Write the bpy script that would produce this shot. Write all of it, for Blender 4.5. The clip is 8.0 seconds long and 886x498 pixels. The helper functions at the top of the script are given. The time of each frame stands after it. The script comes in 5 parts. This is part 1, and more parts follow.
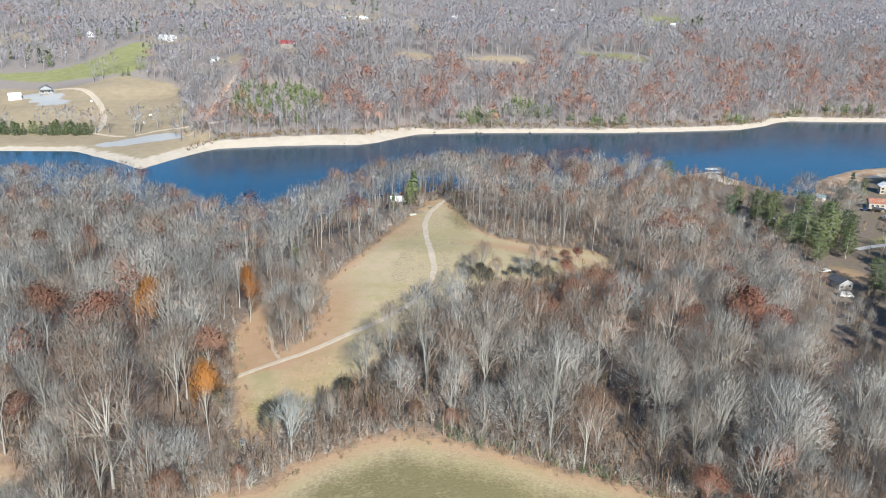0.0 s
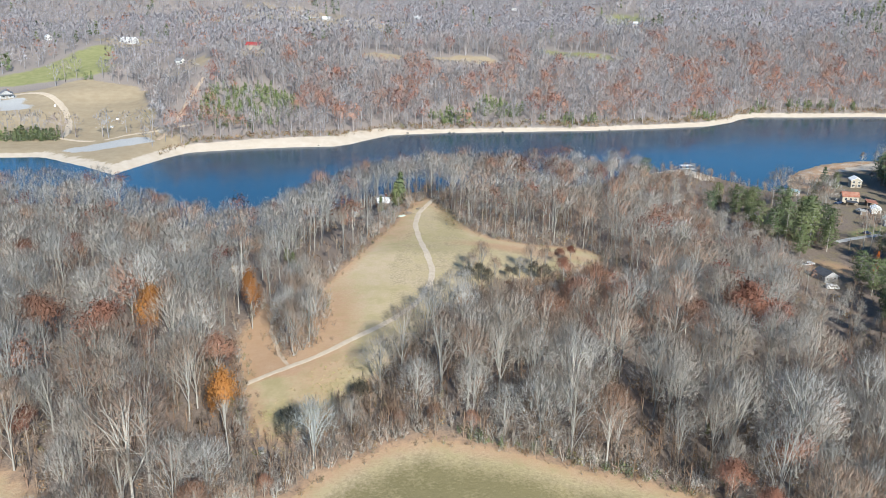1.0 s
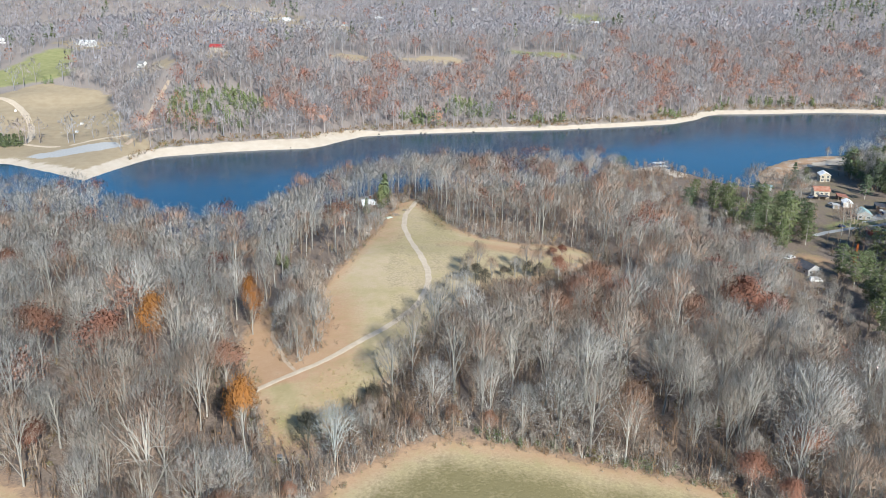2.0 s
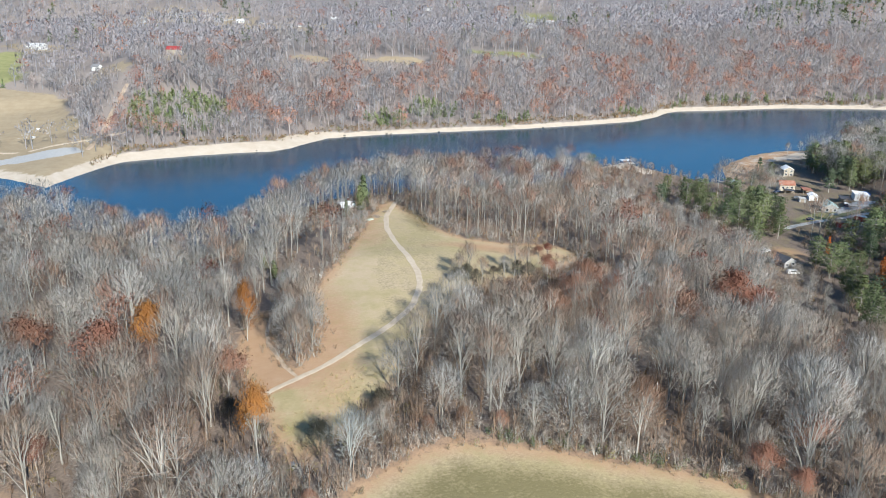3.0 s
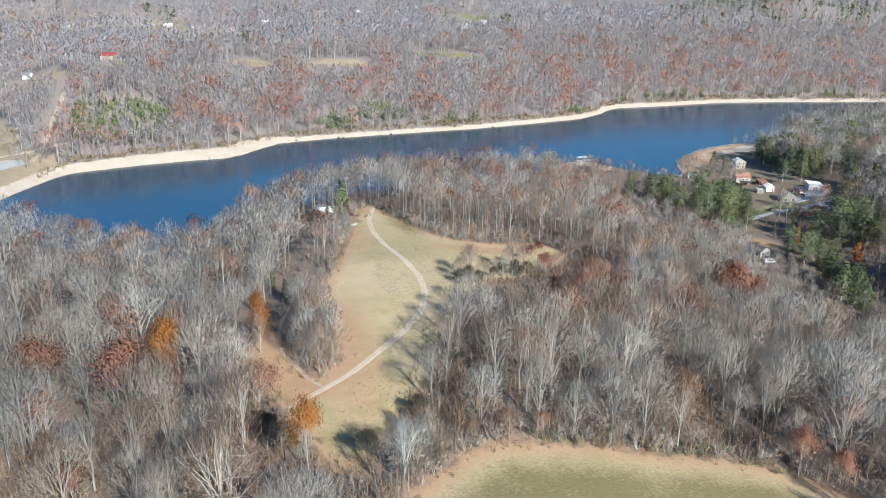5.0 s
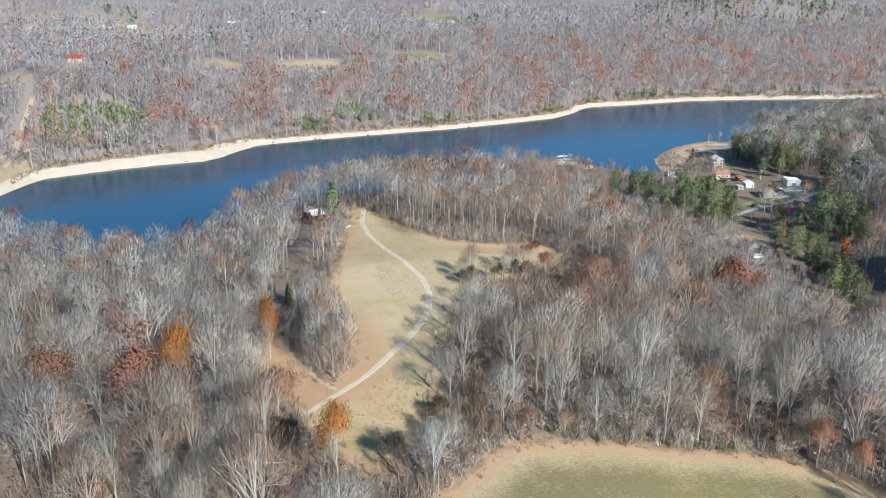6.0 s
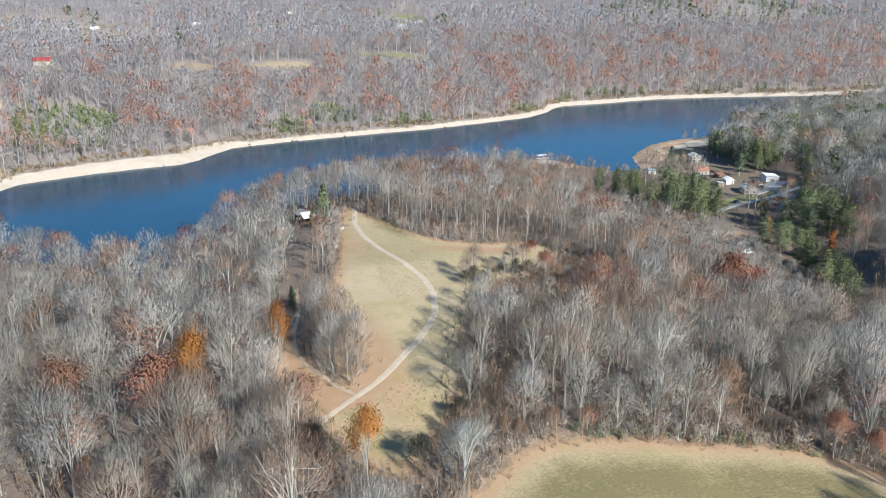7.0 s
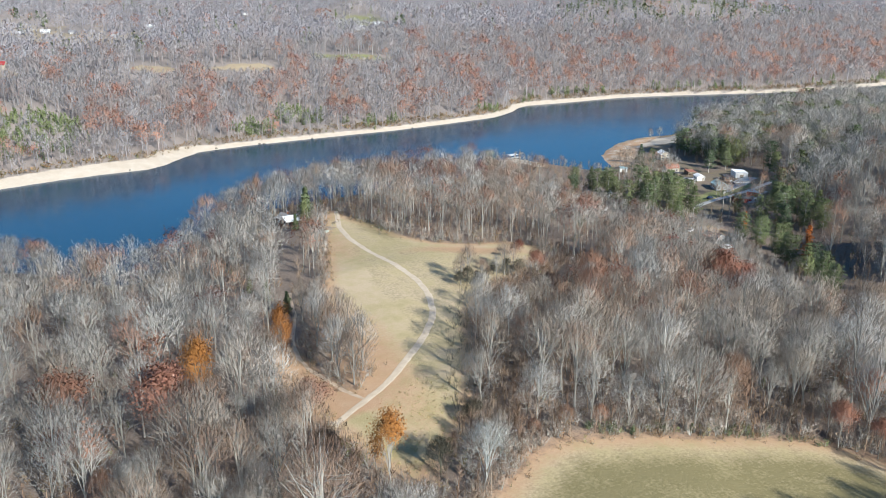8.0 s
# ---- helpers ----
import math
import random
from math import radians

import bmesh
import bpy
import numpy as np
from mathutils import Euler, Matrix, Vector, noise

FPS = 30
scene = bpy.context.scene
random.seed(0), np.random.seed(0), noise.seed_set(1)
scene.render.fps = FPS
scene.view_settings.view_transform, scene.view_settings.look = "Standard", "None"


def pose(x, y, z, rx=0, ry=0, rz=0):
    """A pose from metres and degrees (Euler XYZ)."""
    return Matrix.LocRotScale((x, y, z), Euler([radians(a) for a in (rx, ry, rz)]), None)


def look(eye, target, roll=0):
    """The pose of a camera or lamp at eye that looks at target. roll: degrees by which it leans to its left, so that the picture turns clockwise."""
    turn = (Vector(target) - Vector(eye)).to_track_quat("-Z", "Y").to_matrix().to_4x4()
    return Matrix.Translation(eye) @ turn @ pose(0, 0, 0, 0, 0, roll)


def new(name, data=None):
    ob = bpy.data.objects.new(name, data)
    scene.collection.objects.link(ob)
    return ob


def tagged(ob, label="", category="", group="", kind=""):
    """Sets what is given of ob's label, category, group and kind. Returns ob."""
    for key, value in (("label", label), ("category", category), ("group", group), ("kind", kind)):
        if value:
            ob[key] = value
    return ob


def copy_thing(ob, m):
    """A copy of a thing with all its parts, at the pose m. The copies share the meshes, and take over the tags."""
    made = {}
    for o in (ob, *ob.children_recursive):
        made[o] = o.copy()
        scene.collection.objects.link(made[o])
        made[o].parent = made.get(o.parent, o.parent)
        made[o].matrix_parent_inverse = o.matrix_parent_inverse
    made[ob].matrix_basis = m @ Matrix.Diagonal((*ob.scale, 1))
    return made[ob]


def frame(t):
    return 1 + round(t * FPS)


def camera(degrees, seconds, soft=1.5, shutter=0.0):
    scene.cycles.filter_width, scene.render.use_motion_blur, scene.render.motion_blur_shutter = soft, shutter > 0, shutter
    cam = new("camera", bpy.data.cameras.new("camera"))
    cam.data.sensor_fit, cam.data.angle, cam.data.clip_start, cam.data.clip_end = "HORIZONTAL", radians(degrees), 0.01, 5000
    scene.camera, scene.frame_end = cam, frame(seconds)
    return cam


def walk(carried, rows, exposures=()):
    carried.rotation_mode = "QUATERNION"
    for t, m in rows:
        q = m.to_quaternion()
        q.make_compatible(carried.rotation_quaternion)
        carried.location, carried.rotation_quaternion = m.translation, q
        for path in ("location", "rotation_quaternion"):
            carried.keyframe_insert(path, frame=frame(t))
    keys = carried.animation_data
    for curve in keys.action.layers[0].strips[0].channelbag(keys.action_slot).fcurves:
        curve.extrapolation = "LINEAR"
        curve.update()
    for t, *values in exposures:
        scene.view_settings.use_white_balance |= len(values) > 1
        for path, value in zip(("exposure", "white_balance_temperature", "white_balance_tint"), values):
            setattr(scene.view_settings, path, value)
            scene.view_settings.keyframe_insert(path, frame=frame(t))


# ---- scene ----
cam = camera(53.9, 8.0, soft=0.86)
PATH = [
    (0, (-2.51, 1.789, 111.242), (-2.488, 3.688, 110.616), 1.0),
    (0.5, (-9.055, 2.314, 111.216), (-8.979, 4.212, 110.591), 0.9),
    (1, (-15.56, 2.969, 111.2), (-15.438, 4.865, 110.575), 0.8),
    (2.5, (-34.702, 5.631, 111.157), (-34.42, 7.51, 110.535), 0.6),
    (3, (-40.741, 6.949, 111.151), (-40.402, 8.819, 110.529), 0.5),
    (3.5, (-46.748, 8.384, 111.163), (-46.354, 10.243, 110.541), 0.3),
    (4, (-52.828, 9.975, 111.176), (-52.392, 11.826, 110.555), 0.3),
    (4.5, (-58.966, 11.704, 111.185), (-58.49, 13.545, 110.565), 0.2),
    (6, (-77.534, 17.795, 111.353), (-76.928, 19.598, 110.734), 0.0),
    (6.5, (-83.679, 20.138, 111.412), (-83.03, 21.925, 110.793), -0.0),
    (7, (-89.725, 22.674, 111.468), (-89.033, 24.445, 110.849), -0.1),
    (7.5, (-95.618, 25.356, 111.504), (-94.883, 27.11, 110.885), -0.1),
    (8, (-101.436, 28.221, 111.54), (-100.642, 29.949, 110.922), -0.2),
]
K = 1.2  # metres to one unit of the plan
walk(cam, [(t, look(K * Vector(eye), K * Vector(target), roll)) for t, eye, target, roll in PATH], exposures=((0, 0.47, 6350, 6), (8, 0.52, 6350, 6)))

# ---- light ----
SUN_EL, SUN_AZ = radians(29), math.pi - 0.26          # the sun stands behind the walk
sun_dir = Vector((math.sin(SUN_AZ) * math.cos(SUN_EL), math.cos(SUN_AZ) * math.cos(SUN_EL), math.sin(SUN_EL)))
world = bpy.data.worlds.new("world")
scene.world = world
world.use_nodes = True
wn = world.node_tree.nodes
sky = wn.new("ShaderNodeTexSky")
sky.sky_type, sky.sun_disc = "NISHITA", False
sky.sun_elevation, sky.sun_rotation = SUN_EL, SUN_AZ
sky.air_density, sky.dust_density, sky.ozone_density, sky.altitude = 0.8, 0.0, 1.0, 1500
wn["Background"].inputs["Strength"].default_value = 0.11
tone = wn.new("ShaderNodeMix")          # a deep, clear autumn blue
tone.data_type, tone.blend_type = "RGBA", "MULTIPLY"
tone.inputs[0].default_value, tone.inputs[7].default_value = 1.0, (0.58, 0.92, 1.12, 1)
world.node_tree.links.new(sky.outputs["Color"], tone.inputs[6])
world.node_tree.links.new(tone.outputs[2], wn["Background"].inputs["Color"])
sun = new("sun", bpy.data.lights.new("sun", "SUN"))
sun.data.energy, sun.data.angle, sun.data.color = 5.0, radians(0.6), (1.0, 0.96, 0.90)
sun.matrix_world = look(sun_dir * 900, (0, 0, 0))


# ---- materials ----
def mat(name, rough=0.85, metal=0.0, spec=0.3):
    m = bpy.data.materials.new(name)
    m.use_nodes = True
    b = m.node_tree.nodes["Principled BSDF"]
    b.inputs["Roughness"].default_value = rough
    b.inputs["Metallic"].default_value = metal
    b.inputs["Specular IOR Level"].default_value = spec
    return m


def node(m, kind, **values):
    n = m.node_tree.nodes.new(kind)
    for key, value in values.items():
        n.inputs[key].default_value = value
    return n


def link(m, a, b):
    m.node_tree.links.new(a, b)


def ramp(m, fac, stops):
    n = m.node_tree.nodes.new("ShaderNodeValToRGB")
    e = n.color_ramp.elements
    while len(e) < len(stops):
        e.new(0.5)
    for el, (p, c) in zip(e, stops):
        el.position, el.color = p, (*c, 1)
    link(m, fac, n.inputs["Fac"])
    return n.outputs["Color"]


def mixed(m, fac, a, b, blend="MIX"):
    n = m.node_tree.nodes.new("ShaderNodeMix")
    n.data_type, n.blend_type = "RGBA", blend
    for sock, v in ((n.inputs[0], fac), (n.inputs[6], a), (n.inputs[7], b)):
        if isinstance(v, (int, float)):
            sock.default_value = v
        elif isinstance(v, tuple):
            sock.default_value = (*v, 1)
        else:
            link(m, v, sock)
    return n.outputs[2]


def calc(m, op, a, b=0.0, clamp=False):
    n = m.node_tree.nodes.new("ShaderNodeMath")
    n.operation, n.use_clamp = op, clamp
    for sock, v in zip(n.inputs, (a, b)):
        if isinstance(v, (int, float)):
            sock.default_value = v
        else:
            link(m, v, sock)
    return n.outputs[0]


def noisy(m, scale, detail=4.0, rough=0.6, space="Object"):
    t = m.node_tree.nodes.new("ShaderNodeTexCoord")
    n = node(m, "ShaderNodeTexNoise", Scale=scale, Detail=detail, Roughness=rough)
    link(m, t.outputs[space], n.inputs["Vector"])
    return n.outputs["Fac"]


def bump(m, height, strength, distance):
    n = node(m, "ShaderNodeBump", Strength=strength, Distance=distance)
    link(m, height, n.inputs["Height"])
    link(m, n.outputs["Normal"], m.node_tree.nodes["Principled BSDF"].inputs["Normal"])


def paint(m, colour):
    link(m, colour, m.node_tree.nodes["Principled BSDF"].inputs["Base Color"])
    return m


def plant(name, stops, rough=0.9, spread=0.5, through_light=0.0, grain=0.22):
    """Bark, twigs or leaves: each tree has its own tint, each blade a small variation."""
    m = mat(name, rough, 0, 0.15)
    a = m.node_tree.nodes.new("ShaderNodeAttribute")
    a.attribute_name = "tint"
    o = m.node_tree.nodes.new("ShaderNodeObjectInfo")
    alone = m.node_tree.nodes.new("ShaderNodeAttribute")
    alone.attribute_name = "single"
    t = calc(m, "ADD", a.outputs["Fac"], calc(m, "MULTIPLY", o.outputs["Random"], alone.outputs["Fac"]))
    g = m.node_tree.nodes.new("ShaderNodeNewGeometry")
    c = ramp(m, t, stops)
    v = calc(m, "ADD", calc(m, "MULTIPLY", g.outputs["Random Per Island"], grain), 1.0 - grain / 2)
    v = calc(m, "MULTIPLY", v, calc(m, "ADD", calc(m, "MULTIPLY", calc(m, "FRACT", calc(m, "MULTIPLY", t, 37.3)), spread), 1.0 - 0.55 * spread))
    h = node(m, "ShaderNodeHueSaturation")
    link(m, v, h.inputs["Value"])
    link(m, c, h.inputs["Color"])
    if through_light:          # thin growth lets light through
        tr, mx = m.node_tree.nodes.new("ShaderNodeBsdfTranslucent"), m.node_tree.nodes.new("ShaderNodeMixShader")
        link(m, h.outputs["Color"], tr.inputs["Color"])
        mx.inputs[0].default_value = through_light
        link(m, m.node_tree.nodes["Principled BSDF"].outputs[0], mx.inputs[1])
        link(m, tr.outputs[0], mx.inputs[2])
        link(m, mx.outputs[0], m.node_tree.nodes["Material Output"].inputs["Surface"])
    return paint(m, h.outputs["Color"])


def surface(name, a, b, scale=1.5, rough=0.8, metal=0.0, relief=0.0, fine=None):
    """A plain worn surface: two tones in patches, finer dirt on top, a little relief."""
    m = mat(name, rough, metal)
    n1, n2 = noisy(m, scale, 5), noisy(m, fine or scale * 9, 3)
    c = ramp(m, n1, [(0.35, a), (0.68, b)])
    paint(m, mixed(m, calc(m, "MULTIPLY", n2, 0.35), c, tuple(0.7 * x for x in a)))
    if relief:
        bump(m, n2, 0.6, relief)
    return m


TWIG = plant("twigs", [(0.0, (0.42, 0.405, 0.38)), (0.4, (0.415, 0.378, 0.335)), (0.65, (0.375, 0.305, 0.242)), (0.88, (0.375, 0.27, 0.20)), (1.0, (0.36, 0.235, 0.17))])
# twig tone lightened, so that distance haze lies in the colour
HAZETWIG = plant("hazed_twigs", [(0.0, (0.40, 0.39, 0.40)), (0.5, (0.43, 0.395, 0.385)), (1.0, (0.46, 0.37, 0.335))], spread=0.3, through_light=0.2, grain=0.1)
# rust leaves muted and paled for the same haze
FARRUST = plant("hazed_rust_leaves", [(0.0, (0.46, 0.235, 0.165)), (0.5, (0.50, 0.29, 0.21)), (1.0, (0.40, 0.18, 0.135))], spread=0.3, through_light=0.15, grain=0.1)
BARK = plant("bark", [(0.0, (0.395, 0.377, 0.34)), (0.5, (0.31, 0.294, 0.261)), (1.0, (0.423, 0.4, 0.357))])
PALE = plant("pale_bark", [(0.0, (0.36, 0.365, 0.34)), (1.0, (0.385, 0.385, 0.36))])
# the dark bushes' own tone, also worn by brush that stands for shade
DARKTWIG = plant("dark_and_shade_twigs", [(0.0, (0.12, 0.115, 0.085)), (1.0, (0.16, 0.135, 0.10))])
RUST = plant("rust_leaves", [(0.0, (0.239, 0.101, 0.0704)), (0.4, (0.267, 0.128, 0.088)), (0.75, (0.322, 0.176, 0.119)), (1.0, (0.193, 0.0748, 0.0581))])
# grey-lilac base colour carries the blue haze of the far country
FARTWIG = plant("distant_hazed_twigs", [(0.0, (0.405, 0.395, 0.415)), (0.5, (0.43, 0.40, 0.41)), (1.0, (0.46, 0.39, 0.38))], spread=0.25, through_light=0.2, grain=0.06)
TAN = plant("tan_leaves", [(0.0, (0.37, 0.24, 0.165)), (1.0, (0.37, 0.20, 0.135))])
GOLD = plant("golden_leaves", [(0.0, (0.38, 0.19, 0.05)), (1.0, (0.33, 0.135, 0.045))])
NEEDLE = plant("pine_needles", [(0.0, (0.135, 0.175, 0.085)), (0.5, (0.185, 0.205, 0.09)), (1.0, (0.10, 0.135, 0.08))])
YOUNGPINE = plant("young_pine_needles", [(0.0, (0.19, 0.25, 0.10)), (1.0, (0.25, 0.28, 0.13))], spread=0.25)
SHRUB = plant("shrub_leaves", [(0.0, (0.22, 0.17, 0.09)), (0.5, (0.34, 0.20, 0.11)), (1.0, (0.18, 0.19, 0.07))])
STRAW = plant("dry_grass", [(0.0, (0.52, 0.43, 0.22)), (0.5, (0.56, 0.44, 0.26)), (1.0, (0.44, 0.42, 0.17))])
NEARRED = plant("bronze_needles", [(0.0, (0.42, 0.13, 0.035)), (1.0, (0.46, 0.16, 0.05))])

# brown brush twigs, darkened to put the shade between trunks into their colour
BRUSHTWIG = plant("brush_shade_twigs", [(0.0, (0.27, 0.225, 0.18)), (0.5, (0.29, 0.21, 0.15)), (1.0, (0.25, 0.16, 0.11))])

GRAVEL = surface("gravel", (0.60, 0.48, 0.35), (0.72, 0.61, 0.47), 0.6, 0.95, 0, 0.05, 9)
CLAYTRACK = surface("worn_clay_track", (0.54, 0.40, 0.28), (0.62, 0.50, 0.38), 0.8, 0.95, 0, 0.05, 9)
CONCRETE = surface("concrete", (0.50, 0.49, 0.46), (0.62, 0.60, 0.56), 0.5, 0.9)
WHITEWALL = surface("white_siding", (0.74, 0.73, 0.70), (0.82, 0.81, 0.78), 0.8, 0.6)
CREAMWALL = surface("cream_siding", (0.46, 0.40, 0.31), (0.56, 0.50, 0.40), 0.8, 0.7)
GREYWALL = surface("grey_siding", (0.36, 0.36, 0.35), (0.46, 0.46, 0.45), 0.8, 0.7)
BRICKWALL = surface("brick_wall", (0.26, 0.11, 0.08), (0.33, 0.16, 0.11), 1.2, 0.9)
REDWALL = surface("red_siding", (0.38, 0.06, 0.05), (0.48, 0.10, 0.08), 0.9, 0.6)
WHITEROOF = surface("white_metal_roof", (0.78, 0.78, 0.78), (0.86, 0.86, 0.85), 0.5, 0.45, 0.0)
REDROOF = surface("rusted_metal_roof", (0.36, 0.12, 0.07), (0.50, 0.30, 0.22), 0.35, 0.6)
TEALROOF = surface("pale_teal_metal_roof", (0.30, 0.45, 0.47), (0.42, 0.55, 0.56), 0.4, 0.45)
GREYROOF = surface("grey_shingle_roof", (0.22, 0.22, 0.23), (0.31, 0.30, 0.30), 0.8, 0.9, 0, 0.02)
DARKROOF = surface("dark_shingle_roof", (0.07, 0.075, 0.09), (0.12, 0.12, 0.13), 0.8, 0.8, 0, 0.02)
BLUECLOTH = surface("blue_tarpaulin", (0.02, 0.08, 0.34), (0.03, 0.13, 0.45), 0.9, 0.5)
WOOD = surface("weathered_wood", (0.28, 0.23, 0.18), (0.40, 0.34, 0.27), 1.5, 0.9, 0, 0.01)
RUBBER = surface("tyre_rubber", (0.03, 0.03, 0.03), (0.05, 0.05, 0.05), 4, 0.8)
CARWHITE = surface("white_car_paint", (0.74, 0.74, 0.74), (0.80, 0.80, 0.79), 0.7, 0.25)
CARRED = surface("red_car_paint", (0.42, 0.03, 0.03), (0.50, 0.05, 0.04), 0.7, 0.25)
CARDARK = surface("dark_car_paint", (0.03, 0.05, 0.10), (0.05, 0.07, 0.13), 0.7, 0.25)
CARGREY = surface("silver_car_paint", (0.35, 0.36, 0.37), (0.42, 0.43, 0.44), 0.7, 0.3, 0.5)
GLASS = mat("dark_window_glass", 0.08, 0, 0.6)
paint(GLASS, ramp(GLASS, noisy(GLASS, 0.8), [(0.3, (0.03, 0.04, 0.05)), (0.7, (0.06, 0.07, 0.08))]))
STONE = surface("shore_rock", (0.20, 0.17, 0.14), (0.32, 0.28, 0.23), 1.2, 0.95, 0, 0.08)

# lake water: dark, with fine ripples
WATER = mat("lake_water", 0.15, 0, 0.5)
WATER.node_tree.nodes["Principled BSDF"].inputs["IOR"].default_value = 1.33
paint(WATER, ramp(WATER, noisy(WATER, 0.012, 2), [(0.3, (0.006, 0.050, 0.095)), (0.7, (0.010, 0.062, 0.112))]))
bump(WATER, noisy(WATER, 0.55, 3), 0.25, 0.06)

# the ground: leaf litter, with grass, sand, lawn, clay and gravel where the ground's zones say so
GROUND = mat("ground", 0.95, 0, 0.1)
za = GROUND.node_tree.nodes.new("ShaderNodeAttribute")
za.attribute_name = "zone_a"
zb = GROUND.node_tree.nodes.new("ShaderNodeAttribute")
zb.attribute_name = "zone_b"
sa = GROUND.node_tree.nodes.new("ShaderNodeSeparateColor")
sb = GROUND.node_tree.nodes.new("ShaderNodeSeparateColor")
link(GROUND, za.outputs["Color"], sa.inputs["Color"])
link(GROUND, zb.outputs["Color"], sb.inputs["Color"])
n_big, n_mid, n_fine = noisy(GROUND, 0.02, 4), noisy(GROUND, 0.16, 5), noisy(GROUND, 1.1, 6, 0.7)
edge = calc(GROUND, "MULTIPLY", calc(GROUND, "SUBTRACT", calc(GROUND, "ADD", n_mid, n_fine), 1.0), 0.9)


def zone(channel, width=4.0):
    f = calc(GROUND, "SUBTRACT", calc(GROUND, "ADD", channel, edge), 0.5)
    return calc(GROUND, "ADD", calc(GROUND, "MULTIPLY", f, width), 0.5, True)


litter = ramp(GROUND, n_fine, [(0.30, (0.12, 0.09, 0.068)), (0.52, (0.22, 0.165, 0.125)), (0.75, (0.34, 0.255, 0.195))])
grass = ramp(GROUND, calc(GROUND, "ADD", calc(GROUND, "MULTIPLY", n_mid, 0.5), calc(GROUND, "MULTIPLY", n_big, 0.5)),
             [(0.36, (0.47, 0.385, 0.215)), (0.48, (0.57, 0.455, 0.28)), (0.62, (0.64, 0.50, 0.35))])
grass = mixed(GROUND, calc(GROUND, "MULTIPLY", n_fine, 0.45), grass, (0.32, 0.27, 0.12))
sand = ramp(GROUND, n_mid, [(0.3, (0.56, 0.48, 0.38)), (0.7, (0.67, 0.60, 0.51))])
sand = mixed(GROUND, calc(GROUND, "MULTIPLY", n_fine, 0.4), sand, (0.52, 0.38, 0.25))
lawn = ramp(GROUND, n_mid, [(0.3, (0.215, 0.185, 0.085)), (0.7, (0.28, 0.235, 0.12))])
clay = ramp(GROUND, n_mid, [(0.3, (0.51, 0.315, 0.185)), (0.7, (0.575, 0.395, 0.255))])
clay = mixed(GROUND, calc(GROUND, "MULTIPLY", n_fine, 0.45), clay, (0.40, 0.25, 0.15))
stone = ramp(GROUND, n_fine, [(0.3, (0.42, 0.42, 0.41)), (0.7, (0.58, 0.57, 0.55))])
farm = ramp(GROUND, n_mid, [(0.3, (0.37, 0.29, 0.19)), (0.7, (0.44, 0.355, 0.24))])
# same litter, paled across the lake to match the far trees' haze tone
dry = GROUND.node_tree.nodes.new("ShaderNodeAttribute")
dry.attribute_name = "litter_paling"
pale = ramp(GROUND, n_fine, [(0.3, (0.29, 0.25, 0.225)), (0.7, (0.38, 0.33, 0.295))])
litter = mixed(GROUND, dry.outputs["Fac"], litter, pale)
col = mixed(GROUND, zone(sb.outputs["Blue"]), litter, farm)
col = mixed(GROUND, zone(sa.outputs["Red"]), col, grass)
col = mixed(GROUND, zone(sb.outputs["Red"], 1.6), col, clay)
col = mixed(GROUND, zone(sa.outputs["Blue"], 2.0), col, lawn)
green_at = GROUND.node_tree.nodes.new("ShaderNodeAttribute")
green_at.attribute_name = "meadow"
meadow = ramp(GROUND, n_mid, [(0.3, (0.26, 0.27, 0.115)), (0.7, (0.35, 0.335, 0.16))])
col = mixed(GROUND, zone(green_at.outputs["Fac"], 2.0), col, meadow)
col = mixed(GROUND, zone(sa.outputs["Green"]), col, sand)
col = mixed(GROUND, zone(sb.outputs["Green"]), col, stone)
paint(GROUND, col)
bump(GROUND, n_fine, 0.9, 0.25)

# ---- the lie of the land ----
NEAR_SHORE = [(-900, 430), (-260, 404), (-190, 414), (-150, 412), (-133, 392), (-111, 379), (-92, 357), (-79, 350), (-62, 369), (-46, 397),
              (-37, 415), (-16, 431), (29, 440), (86, 446), (110, 456), (130, 474), (146, 484), (157, 482), (165, 466), (171, 454),
              (179, 438), (187, 431), (195, 440), (201, 455), (207, 467), (222, 482), (240, 496), (265, 506), (290, 504), (312, 516),
              (336, 524), (395, 546), (450, 554), (505, 558), (520, 540), (545, 505), (640, 470), (1600, 460)]
FAR_SHORE = [(-900, 540), (-261, 513), (-218, 516), (-204, 504), (-185, 490), (-164, 471), (-155, 494), (-145, 515), (-136, 529), (-98, 541),
             (-69, 546), (-50, 548), (-40, 555), (-30, 568), (-14, 586), (3, 590), (25, 594), (75, 599), (126, 603), (174, 612),
             (217, 622), (240, 638), (256, 655), (268, 662), (304, 662), (365, 666), (420, 656), (519, 628), (642, 622), (800, 660), (1600, 800)]
CLEARING = [(1, 363), (4, 348), (8, 332), (11, 316), (21, 304), (34, 303), (46, 306), (57, 307), (63, 301), (58, 290), (46, 277), (32, 264), (18, 253),
            (6, 241), (-2, 228), (-8, 214), (-14, 202), (-19, 192), (-27, 183), (-35, 175), (-42, 170), (-46, 178), (-48, 188), (-52, 198), (-53, 208),
            (-57, 220), (-55, 234), (-51, 246), (-49, 246), (-48.5, 232), (-47, 220), (-45, 211), (-40, 208.5), (-35, 214), (-32, 228), (-33, 241), (-37, 252), (-31, 266),
            (-27, 276), (-20, 297), (-12, 325), (-9, 338), (-4, 352)]
FIELD = [(-52, 146), (-36, 150), (-31, 157), (-24, 162), (-16, 167), (-8, 169), (0, 167), (13, 163), (27, 158), (41, 154.5), (50, 150), (57, 141),
         (63, 122), (60, 60), (0, 30), (-60, 60), (-66, 120)]
